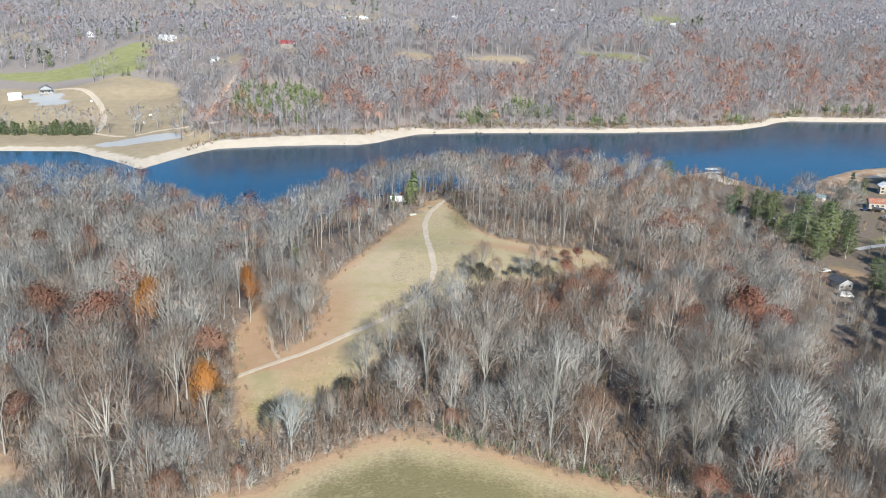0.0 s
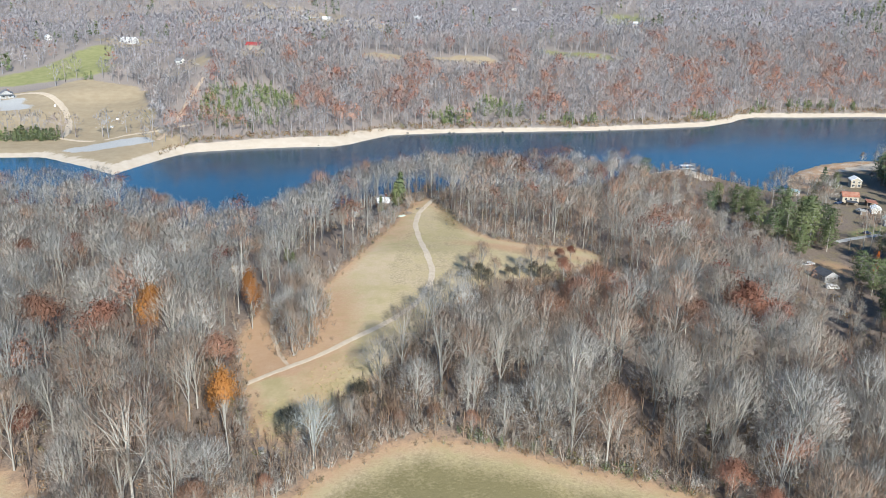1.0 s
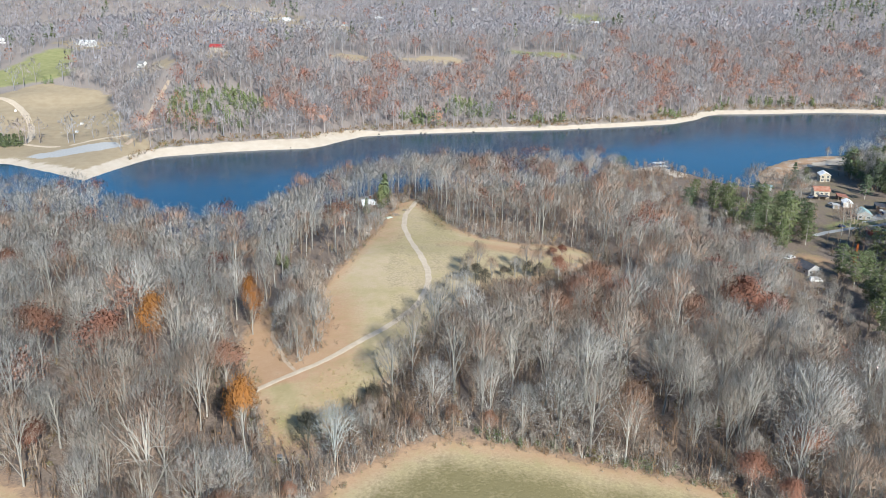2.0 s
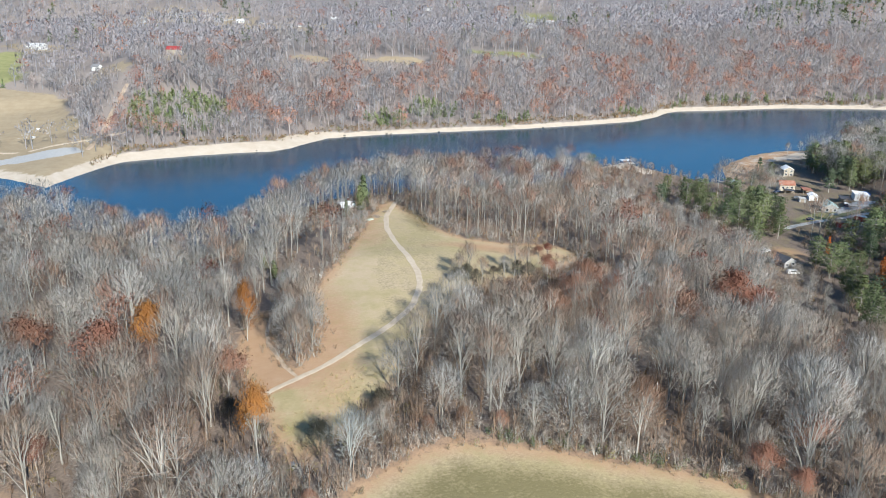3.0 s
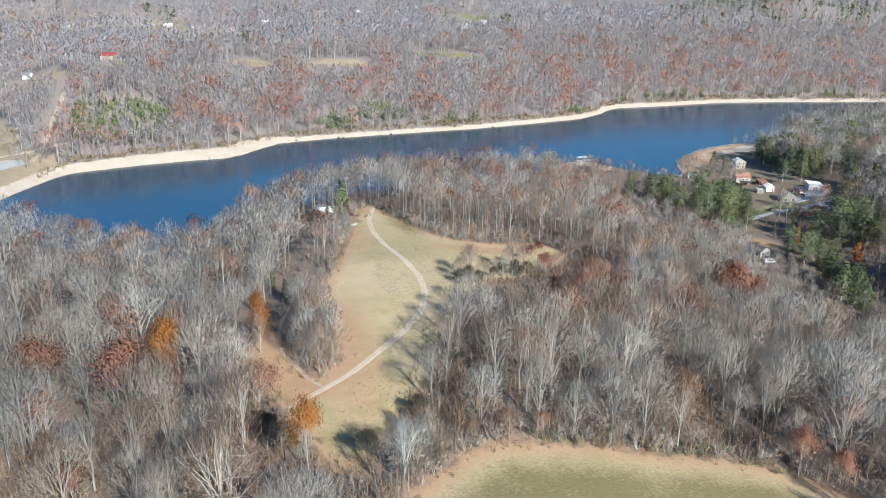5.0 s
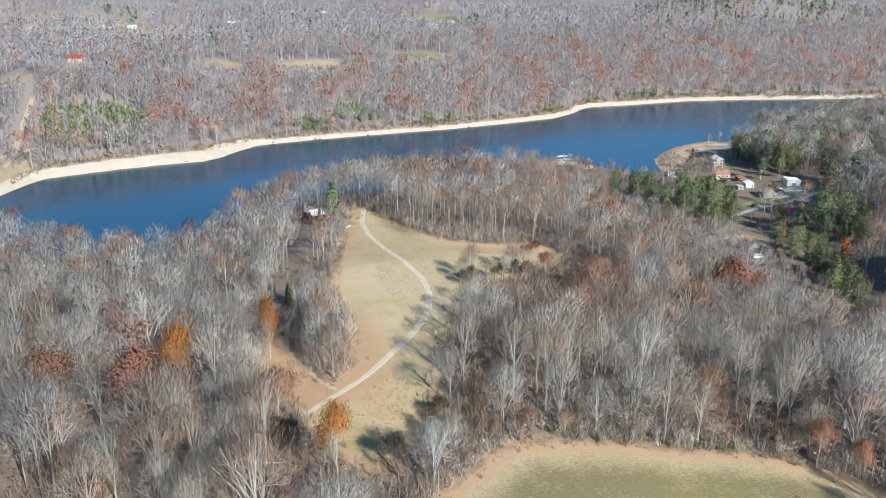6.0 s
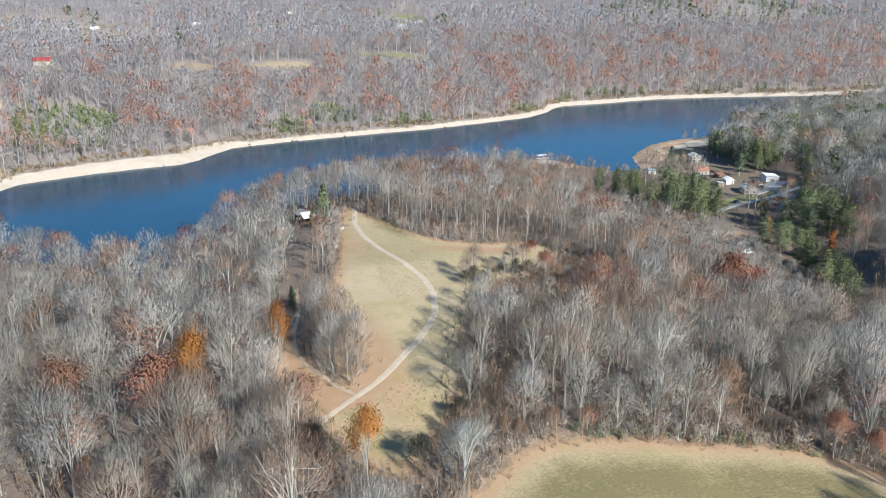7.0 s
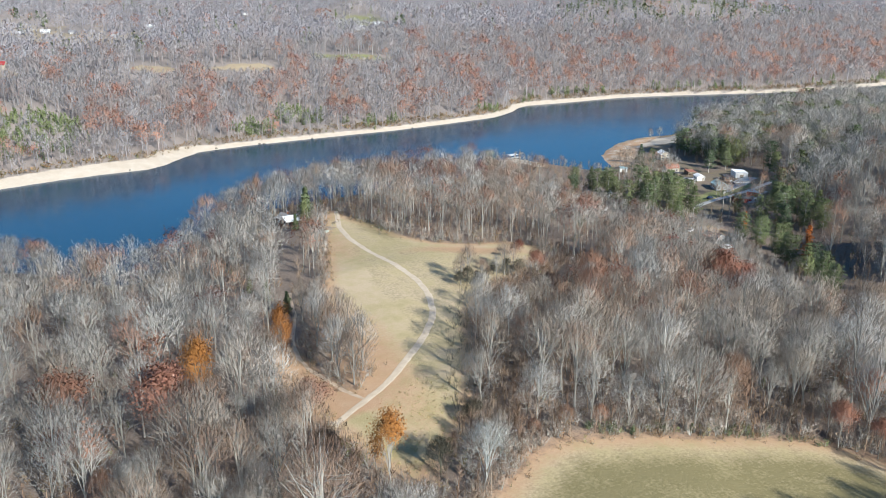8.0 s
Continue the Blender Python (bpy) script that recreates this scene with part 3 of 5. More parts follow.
def hardwood(seed, tall=18.0, wide=0.20, low=0.38, limbs=8, subs=4, twigs=230, tw=0.12, tl=1.5, segs=3, sides=4, leaves=0, leaf=0.5, lean=0.02, lobes=0.35, bw=1.0, dome=0.0):
    """A broad-leaved tree in winter: trunk, limbs, branches and a dome of fine twigs, or leaves that still hang on."""
    s = Sticks(seed)
    r = s.r
    off = r.normal(size=2) * lean * tall
    zs = np.linspace(0, 1, segs + 1)
    pts = [np.array([off[0] * z ** 1.3 + r.normal() * 0.12 * (z > 0), off[1] * z ** 1.3 + r.normal() * 0.12 * (z > 0), z * tall * 0.86]) for z in zs]
    rad = [tall * 0.0105 * (1 - 0.85 * z) * bw + 0.03 for z in zs]
    rad[0] *= 1.3
    s.tube(pts, rad, sides, 0)
    mid_c = np.array([off[0] * 0.6, off[1] * 0.6, tall * (0.45 + low * 0.55)])
    shell = np.array([wide, wide, 0.55 * (1 - low)]) * tall
    fork = np.array([off[0] * 0.3, off[1] * 0.3, tall * (0.1 + low * 0.7)])          # the twigs fan out from here
    tips, turn = [], r.uniform(0, 6)
    for i in range(limbs):
        u = low * 0.8 + (0.66 - low * 0.8) * (i + r.uniform(0, 0.8)) / limbs
        q = u * segs
        k = int(min(q, segs - 1))
        base = pts[k] + (pts[k + 1] - pts[k]) * (q - k)
        turn += 2.4 + r.normal() * 0.3
        e = 0.05 + 1.4 * ((i * 0.62) % 1.0) + r.uniform(-0.1, 0.2)
        end = mid_c + shell * np.array([math.cos(turn) * math.cos(e), math.sin(turn) * math.cos(e), math.sin(e)]) * r.uniform(0.68, 0.95)
        bend = base + (end - base) * np.array([0.40, 0.40, 0.58]) + r.normal(size=3) * 0.2
        br = tall * 0.0044 * (1.2 - 0.5 * u) * bw
        if sides > 3:
            s.tube([base, bend, end], [br * 1.4, br * 0.9, br * 0.35], 3, 0)
        else:
            s.blade(base, bend, br * 2.6, 0)
            s.blade(bend, end, br * 2.0, 0)
        for j in range(subs):
            v = r.uniform(0.25, 1.0)
            p = base + (bend - base) * v * 2 if v < 0.5 else bend + (end - bend) * (v * 2 - 1)
            a = turn + r.normal() * 0.55
            e2 = e + r.normal() * 0.45
            q2 = mid_c + shell * np.array([math.cos(a) * math.cos(e2), math.sin(a) * math.cos(e2), math.sin(e2)]) * r.uniform(0.6, 0.98)
            s.blade(p, q2, 0.05 + 0.5 * tw, 0)
            tips += [q2, p + (q2 - p) * 0.6]
        tips.append(end)
    if not tips:
        for j in range(9):
            d = unit(r.normal(size=3) + np.array([0, 0, 0.4]))
            tips.append(mid_c + shell * d * 0.6)
    for i in range(twigs):
        p = tips[r.integers(len(tips))] + r.normal(size=3) * tall * 0.035 * lobes * 2
        if r.uniform() < dome:
            d = unit(r.normal(size=3) + np.array([0, 0, 0.55]))
            p = mid_c + shell * d * r.uniform(0.66, 0.96) * (0.93 + 0.09 * math.sin(5 * d[0] + seed) * math.sin(5 * d[1] + 2 * seed))
        out = (p - mid_c) / shell
        d = unit(unit(p - fork) * 0.75 + unit(out + 1e-6) * 0.3 + np.array([0, 0, 0.15]) + r.normal(size=3) * 0.36)
        if leaves:
            s.leaf(p + d * r.uniform(0, tl * 0.6), leaf * r.uniform(0.6, 1.35), 1)
        else:
            tip = p + d * tl * r.uniform(0.4, 0.9)
            far = np.linalg.norm((tip - mid_c) / shell)
            if far > 1.03:
                tip = mid_c + (tip - mid_c) * 1.03 / far
            s.blade(p - d * tl * 0.3, tip, tw * r.uniform(0.7, 1.3), 1)
    return s.arrays(mid_c - np.array([0, 0, 0.25 * shell[2]]), shell)


def conifer(seed, tall=15.0, wide=2.6, low=0.18, tiers=13, arms=7, tufts=5, tuft=0.8, droop=0.1, sides=4, dome=False):
    """A pine or cedar: a straight trunk and tiers of branches that carry tufts of needles."""
    s = Sticks(seed)
    r = s.r
    s.tube([np.array([0, 0, 0]), np.array([r.normal() * 0.2, r.normal() * 0.2, tall * 0.6]), np.array([0, 0, tall * 0.97])], [tall * 0.015, tall * 0.009, 0.03], sides, 0)
    for i in range(tiers):
        u = low + (1 - low) * (i + r.uniform(0, 0.7)) / tiers
        reach = wide * (1.06 - u) ** 0.95 * min(1, 0.6 + (u - low) * 3) * r.uniform(0.7, 1.3)
        if dome:
            reach = wide * math.sqrt(max(0.05, 1 - ((u - 0.55) / 0.50) ** 2)) * r.uniform(0.6, 1.2)
        for j in range(arms):
            a = 6.283 * (j + r.uniform(0, 0.9)) / arms + i
            l = reach * r.uniform(0.5, 1.25)
            p = np.array([0, 0, u * tall])
            q = p + np.array([math.cos(a) * l, math.sin(a) * l, l * (0.35 * u - droop)])
            s.blade(p, q, 0.12, 0)
            for k in range(tufts):
                c = p + (q - p) * (0.3 + 0.75 * (k + r.uniform(0, 1)) / tufts) + r.normal(size=3) * 0.2
                s.leaf(c, tuft * r.uniform(0.7, 1.35), 1)
    return s.arrays(np.array([0, 0, tall * 0.42]), np.array([wide, wide, tall * 0.55]), 0.6)


def bush(seed, tall=3.0, wide=1.8, stems=7, leaves=40, size=0.5, twiggy=0):
    """A low shrub: stems from the ground with leaves or twigs."""
    s = Sticks(seed)
    r = s.r
    for i in range(stems):
        a, l = r.uniform(0, 6.28), wide * r.uniform(0.3, 1)
        q = np.array([math.cos(a) * l, math.sin(a) * l, tall * r.uniform(0.6, 1)])
        p = np.array([math.cos(a) * l * 0.15, math.sin(a) * l * 0.15, 0])
        s.blade(p, q, 0.09, 0)
        for k in range(leaves // stems):
            c = p + (q - p) * r.uniform(0.2, 1.05) + r.normal(size=3) * wide * 0.16
            c[2] = max(c[2], 0.1)
            s.leaf(c, size * r.uniform(0.6, 1.3), 1)
        for k in range(twiggy // stems):
            c = p + (q - p) * r.uniform(0.25, 1.0)
            s.blade(c, c + unit(q - p + r.normal(size=3) * tall * 0.5) * tall * r.uniform(0.2, 0.4), 0.05, 1)
    return s.arrays(np.array([0, 0, tall * 0.2]), np.array([wide, wide, tall * 0.8]), 0.7)


def flock(name, shapes, places, mats, label, category, group=""):
    """Many plants joined into one object: places are rows of x, y, scale, width, turn, tint."""
    vs, fs, ks, ts, ns, n = [], [], [], [], [], 0
    pick = np.random.default_rng(len(places)).integers(0, len(shapes), len(places))
    z = land(places[:, 0], places[:, 1]) - 0.15
    for i, (v, f, k, vn) in enumerate(shapes):
        p, pz = places[pick == i], z[pick == i]
        if not len(p):
            continue
        c, s = np.cos(p[:, 4])[:, None], np.sin(p[:, 4])[:, None]
        sw = (p[:, 2] * p[:, 3])[:, None]
        x = (v[None, :, 0] * c - v[None, :, 1] * s) * sw + p[:, 0:1]
        y = (v[None, :, 0] * s + v[None, :, 1] * c) * sw + p[:, 1:2]
        zz = v[None, :, 2] * p[:, 2:3] + pz[:, None]
        vs.append(np.stack([x, y, zz], -1).reshape(-1, 3))
        fs.append((f[None] + (np.arange(len(p)) * len(v))[:, None, None] + n).reshape(-1, 3))
        ns.append(np.stack([vn[None, :, 0] * c - vn[None, :, 1] * s, vn[None, :, 0] * s + vn[None, :, 1] * c, np.broadcast_to(vn[None, :, 2], x.shape)], -1).reshape(-1, 3))
        ks.append(np.tile(k, len(p)))
        ts.append(np.repeat(p[:, 5], len(v)))
        n += len(p) * len(v)
    ob = new(name, mesh_of(name, np.concatenate(vs) * K, np.concatenate(fs), mats, np.concatenate(ks), np.concatenate(ts), True, np.concatenate(ns)))
    return tagged(ob, label, category, group, "stuff")


def tree_kind(name, shape, mats, label, category, group):
    """A tree as a thing with two parts, not yet placed."""
    v, f, k, vn = shape
    base = new(name)
    tagged(base, label, category, group)
    for i, nm in ((0, "trunk"), (1, "crown")):
        sel = f[k == i]
        used, inv = np.unique(sel, return_inverse=True)
        me = mesh_of(nm, v[used], inv.reshape(-1, 3), [mats[i]], tint=np.zeros(len(used)), soft=True, normals=vn[used])
        me.attributes.new("single", "FLOAT", "POINT").data.foreach_set("value", np.ones(len(used), np.float32))
        ob = new(nm, me)
        ob.parent = base
    return base


class Stand:
    """Plants trees one by one: the first of each shape is the built one, the rest are copies."""

    def __init__(self, name, shapes, mats, label, category, group):
        self.kinds = [tree_kind(name, s, mats, label, category, group) for s in shapes]
        self.fresh = set(range(len(shapes)))
        self.n = 0

    def plant(self, x, y, scale=1.0, width=1.0, turn=0.0, label=""):
        i = self.n % len(self.kinds)
        self.n += 1
        m = spot(x, y, math.degrees(turn), -0.2) @ Matrix.Diagonal((K * scale * width, K * scale * width, K * scale, 1))
        if i in self.fresh:
            self.fresh.discard(i)
            self.kinds[i].matrix_world = m
            ob = self.kinds[i]
        else:
            k = self.kinds[i]
            s = k.scale
            ob = copy_thing(k, m @ Matrix.Diagonal((1 / s[0], 1 / s[1], 1 / s[2], 1)))
        if label:
            ob["label"] = label
        return ob


def scatter(x0, x1, y0, y1, gap, jitter=0.42):
    """Uneven rows of places."""
    xs, ys = np.meshgrid(np.arange(x0, x1, gap), np.arange(y0, y1, gap))
    xs[1::2] += gap / 2
    x = xs.ravel() + rng.uniform(-jitter, jitter, xs.size) * gap
    y = ys.ravel() + rng.uniform(-jitter, jitter, xs.size) * gap
    return x, y


def rows_of(x, y, lo, hi, tint=None):
    n = len(x)
    t = rng.uniform(0, 1, n) if tint is None else tint
    return np.stack([x, y, rng.uniform(lo, hi, n), rng.uniform(0.85, 1.2, n), rng.uniform(0, 6.28, n), t], 1)


PINEWOOD = [(118, 394), (142, 402), (172, 372), (172, 335), (162, 316), (142, 312), (134, 345), (124, 370)]
PINEROW = [(126, 214), (140, 214), (166, 262), (202, 290), (196, 306), (166, 306), (146, 294), (146, 272)]
LANE = [(-49, 246), (-45, 258), (-40, 278), (-30, 310), (-22, 338), (-19, 350)]
# single trees that stand out
SPECIAL = [(-31.5, 160.5), (-49.6, 165.6), (-54, 230), (-77, 215.5), (-86, 204.5), (-105.5, 216.5), (-57, 195), (36, 223), (43, 236), (84, 224), (70, 222), (29.6, 160),
           (65, 153), (52, 148), (57, 142), (60, 232), (36, 260), (-6, 160), (-51, 140)]

# the near woods
x, y = scatter(-215, 520, 92, 560, 8.9)
xb, yb = scatter(-215, 520, 280, 560, 12.0)          # the woods close up towards the lake
x, y = np.concatenate([x, xb]), np.concatenate([y, yb])
dn = gap_to(NEAR_SHORE, x, y)
left = np.minimum(-2.5 - 0.53 * y, -106 - 0.05 * (y - 28)) - 22
right = np.maximum(-95 + 1.30 * (y - 22), 0.56 * y) + 22
keep = (y < along(NEAR_SHORE, x)) & (dn > 5) & (x > left) & (x < right)
for p, m in ((CLEARING, 1.2), (FIELD, 2.0), (WEST_FIELD, 2.0), (YARD, 3.0), (PINEWOOD, 0.0), (PINEROW, 0.0)):
    keep &= depth_in(p, x, y) < -m
keep &= gap_to(LANE, x, y) > 4.0
keep &= np.hypot(x + 18, y - 358) > 11
keep &= ~((np.abs(x + 6) < 8) & (y > 345) & (y < 366))
keep &= gap_to([(160, 450), (150, 420), (146, 365), (142, 300)], x, y) > 7
keep &= np.hypot((x + 37) / 9, (y - 177) / 13) > 1
keep &= gap_to([(-24, 185), (-30, 172)], x, y) > 5
for sx, sy in SPECIAL:
    keep &= np.hypot(x - sx, y - sy) > 5.2
keep &= rng.uniform(0, 1, len(x)) > 0.04
x, y = x[keep], y[keep]
tone = np.clip(0.23 + 0.42 * rolling(x, y, 110, 2, 3) + rng.normal(0, 0.28, len(x)) + 0.22 * (x > 12) - 0.42 * (x > 200), 0.0, 0.99)
size = np.clip(1.0 + 0.10 * rolling(x, y, 90, 2, 13) + rng.normal(0, 0.16, len(x)) + 0.03, 0.6, 1.32)
size *= np.clip(np.where(x < -40, 0.98, 0.78) + gap_to(NEAR_SHORE, x, y) / 90, 0.72, 1.02)
# tree tops in front of the clearing kept below the camera's sight line
SOUTH = ([-60, -52, -38, -27, -17, -8, -1, 10, 25, 45, 60, 75], [190, 198, 203, 213, 224, 237, 250, 258, 263, 276, 290, 292])
south = np.interp(x, *SOUTH)
top = land(x, south) + 0.42 * (south - y) - 0.5
young = (y < south) & (south - y < 62) & (x > -54) & (x < 66)
room = np.where(young, top - land(x, y) + 5.0 * ((x > -15) & (x < 6)), 99)
size = np.minimum(size, room / 20.0)
lowwood = (x > -38) & (x < -4) & (y > 300) & (y < 357)
size = np.where((np.abs(x + 49) < 9) & (y > 152) & (y < 176), np.minimum(size, 0.15 + (178 - y) * 0.02), size)
hedge_gap = gap_to([(126, 214), (146, 254), (152, 290)], x, y)          # lower trees before the row of pines
size = np.where((hedge_gap < 30) & (x < 150) & (y > 196), np.minimum(size, 0.42 + hedge_gap * 0.012), size)
size = np.where((x > 112) & (x < 205) & (y > 392), np.minimum(size, 0.32), size)
size = np.where((x > 95) & (x < 140) & (y > 285) & (y < 385), np.minimum(size, 0.72), size)
size = np.where(lowwood, np.minimum(size, np.clip(0.68 - (y - 300) * 0.008, 0.22, 0.68) * rng.uniform(0.7, 1.1, len(x))), size)
ok = size > 0.28
x, y, size, tone = x[ok], y[ok], size[ok], tone[ok]
front = (y < 200 - 0.10 * np.abs(x)) & (x > -112) & (x < 120) & (size > 0.62)
ok = ~((x > -50) & (x < -29) & (y > 200) & (y < 258))
x, y, size, tone, front = x[ok], y[ok], size[ok], tone[ok], front[ok]
singles = np.flatnonzero(front)
singles = singles[np.argsort(y[singles])][:300]
rest = np.ones(len(x), bool)
rest[singles] = False

heroes = [hardwood(100 + i, 19.5, 0.31 + 0.03 * (i % 4), 0.20 + 0.05 * (i % 3), 11, 7, 2000, 0.05, 1.3, 6, 5, lobes=0.6, bw=1.0, dome=0.6) for i in range(10)]
edges = [hardwood(150 + i, 17.5, 0.30 + 0.02 * (i % 3), 0.14, 11, 7, 2000, 0.05, 1.3, 6, 5, lobes=0.75, bw=0.75, dome=0.65) for i in range(5)]
edge_stand = Stand("edge_tree", edges, (BARK, TWIG), "bare grey tree branching low at the field edge", "tree", "low-branched trees at the field edge")
stand = Stand("bare_tree", heroes, (BARK, TWIG), "tall bare grey hardwood tree in dense winter woods", "tree", "bare trees at the field edge")
brink = np.maximum(depth_in(FIELD, x, y), depth_in(WEST_FIELD, x, y)) > -13
for i in singles:
    (edge_stand if brink[i] else stand).plant(x[i], y[i], size[i], rng.uniform(0.85, 1.15), rng.uniform(0, 6.28))
fines = [hardwood(280 + i, 19.0, 0.28 + 0.025 * (i % 5), 0.26 + 0.05 * (i % 3), 8, 6, 1250, 0.062, 1.3, 3, 4, lobes=0.6, bw=0.95, dome=0.6) for i in range(12)]
mids = [hardwood(200 + i, 17.2, 0.28 + 0.022 * (i % 5), 0.27 + 0.05 * (i % 3), 5, 4, 370, 0.095, 1.5, 2, 3, lobes=0.75, bw=0.6, dome=0.55) for i in range(14)]
leafy_mids = [hardwood(230 + i, 17.5, 0.29, 0.42, 7, 3, 480, 0.10, 1.5, 3, 3, leaves=1, leaf=0.42, lobes=0.55) for i in range(6)]
xr, yr = x[rest], y[rest]
woods = np.stack([xr, yr, size[rest], rng.uniform(0.85, 1.15, len(xr)), rng.uniform(0, 6.28, len(xr)), tone[rest]], 1)
leafy = rng.uniform(0, 1, len(xr)) < np.where(xr > 200, 0.03, np.where(xr > 15, 0.22, 0.13)) * (0.4 + 1.2 * (rolling(xr, yr, 60, 2, 19) > 0.05))
leafy &= size[rest] > 0.55
close = woods[:, 1] < 275
lowish = woods[:, 2] < 0.62
lows = [hardwood(290 + i, 16, 0.31, 0.05, 9, 5, 800, 0.08, 1.4, 3, 4, lobes=0.7, bw=0.85, dome=0.4) for i in range(6)]
flock("young_woods", lows, woods[~leafy & lowish], (BARK, TWIG), "low bare trees, most shortened to fit the camera's view", "woods")
leafy |= lowish
flock("bare_woods", fines, woods[~leafy & close], (BARK, TWIG), "dense stand of bare grey winter hardwood trees", "woods")
flock("lakeside_woods", mids, woods[~leafy & ~close], (BARK, TWIG), "bare grey winter woods near the lake", "woods")
lt = woods[leafy & ~lowish]
lt[:, 5] = rng.uniform(0, 1, len(lt))
cut = rng.uniform(0, 1, len(lt)) < 0.45
flock("oak_woods", leafy_mids, lt[cut], (BARK, RUST), "rust-leaved oaks scattered through the bare woods", "woods")
tan_mids = [hardwood(250 + i, 18, 0.32, 0.28, 7, 4, 520, 0.09, 1.6, 3, 3, lobes=0.55) for i in range(5)]
flock("beech_woods", tan_mids, lt[~cut], (BARK, TAN), "tan-leaved beeches scattered through the bare woods", "woods")
hx, hy = scatter(205, 470, 318, 540, 9.5)
k = (hy < along(NEAR_SHORE, hx) - 7) & (depth_in(YARD, hx, hy) < -4) & (rng.uniform(0, 1, len(hx)) < 0.42 + 0.35 * rolling(hx, hy, 60, 2, 4)) & (hx < np.maximum(-95 + 1.3 * (hy - 22), 0.56 * hy) + 15)
k &= depth_in(SPIT, hx, hy) < -12
HILLPINE = [conifer(560 + i, 15, 3.8, 0.2, 10, 6, 5, 0.95, dome=True) for i in range(4)]
flock("hillside_pines", HILLPINE, rows_of(hx[k], hy[k], 0.75, 1.25), (BARK, NEEDLE), "dark green pines among bare trees on the hillside", "woods")
# saplings that fill the space between the trunks
jx, jy = scatter(-200, 420, 100, 480, 5.2)
l2 = np.minimum(-2.5 - 0.53 * jy, -106 - 0.05 * (jy - 28)) - 12
keep = (jy < along(NEAR_SHORE, jx) - 4) & (jx > l2) & (jx < np.maximum(-95 + 1.28 * (jy - 22), 0.56 * jy) + 8)
for p in (CLEARING, FIELD, WEST_FIELD, YARD):
    keep &= depth_in(p, jx, jy) < -1.0
keep &= gap_to(LANE, jx, jy) > 3.0
keep &= (rng.uniform(0, 1, len(jx)) < 0.75) | (jy < 205)
jx, jy = jx[keep], jy[keep]
saplings = [hardwood(260 + i, 7, 0.20, 0.15, 0, 0, 34, 0.13, 1.9, 1, 3, lobes=1.0) for i in range(6)]
fx2, fy2 = scatter(-110, 100, 105, 205, 3.4)
k = (fx2 > np.minimum(-2.5 - 0.53 * fy2, -106 - 0.05 * (fy2 - 28)) - 8) & (rng.uniform(0, 1, len(fx2)) < 0.75)
for p in (CLEARING, FIELD, WEST_FIELD):
    k &= depth_in(p, fx2, fy2) < -1.0
k &= (fx2 < -50) | (fx2 > -22) | (fy2 < 165)
jx, jy = np.concatenate([jx, fx2[k]]), np.concatenate([jy, fy2[k]])
flock("saplings", saplings, rows_of(jx, jy, 0.5, 1.2, rng.uniform(0.25, 0.95, len(jx))), (BRUSHTWIG, BRUSHTWIG), "thin grey-brown saplings under the tall trees", "saplings")

# low thicket before the clearing, its height fitted under the camera's sight line
vx, vy = scatter(-30, 64, 165, 290, 3.0)
vs_ = np.interp(vx, *SOUTH)
vroom = land(vx, vs_) + 0.42 * (vs_ - vy) - land(vx, vy)
k = (vy < vs_ - 2) & (vs_ - vy < 52) & (depth_in(CLEARING, vx, vy) < -1.0) & (depth_in(FIELD, vx, vy) < -2) & (vroom > 1.0)
vx, vy, vroom = vx[k], vy[k], vroom[k]
tv = rows_of(vx, vy, 0.9, 1.0, np.clip(rng.normal(0.6, 0.3, len(vx)), 0, 1))
tv[:, 2] = np.clip(vroom / 6.0, 0.3, 1.0) * rng.uniform(0.6, 1.15, len(vx))
flock("thicket", [hardwood(270 + i, 6.5, 0.32, 0.05, 0, 0, 95, 0.10, 1.5, 1, 3, lobes=1.5) for i in range(6)], tv, (BRUSHTWIG, BRUSHTWIG), "dense brown-grey thicket of low trees", "thicket")

nx, ny = scatter(-2, 72, 292, 350, 3.6)
k = (depth_in(CLEARING, nx, ny) < -1.5) & (depth_in(CLEARING, nx, ny) > -26) & (ny > 292 - 0.1 * nx) & (gap_to(LANE, nx, ny) > 14)
flock("understory", [hardwood(275 + i, 5.5, 0.34, 0.05, 0, 0, 80, 0.11, 1.4, 1, 3, lobes=1.4) for i in range(5)], rows_of(nx[k], ny[k], 0.35, 1.0, np.clip(rng.normal(0.6, 0.3, k.sum()), 0, 1)), (BARK, TWIG), "low brown thicket under the trees beyond the clearing", "thicket")

# shrubs and saplings under the trees and along the edges
twiggy = [bush(320 + i, 3.2 + 0.5 * (i % 3), 1.7, 7, 7, 0.35, 60) for i in range(6)]
bushes = [bush(300 + i, 2.6 + 0.5 * (i % 3), 1.6, 6, 48, 0.34) for i in range(6)]
ux, uy = scatter(-200, 330, 100, 470, 6.5)
l2 = np.minimum(-2.5 - 0.53 * uy, -106 - 0.05 * (uy - 28)) - 15
keep = (uy < along(NEAR_SHORE, ux) - 5) & (ux > l2) & (ux < np.maximum(-95 + 1.28 * (uy - 22), 0.56 * uy) + 8)
for p in (CLEARING, FIELD, WEST_FIELD, YARD):
    keep &= depth_in(p, ux, uy) < -0.5
keep &= rng.uniform(0, 1, len(ux)) < np.where(uy < 215, 1.0, 0.5)
ux, uy = ux[keep], uy[keep]
flock("undergrowth", bushes, rows_of(ux, uy, 0.5, 1.5), (BARK, SHRUB), "brown shrubs and saplings under the trees", "shrubs")
ex, ey = [], []
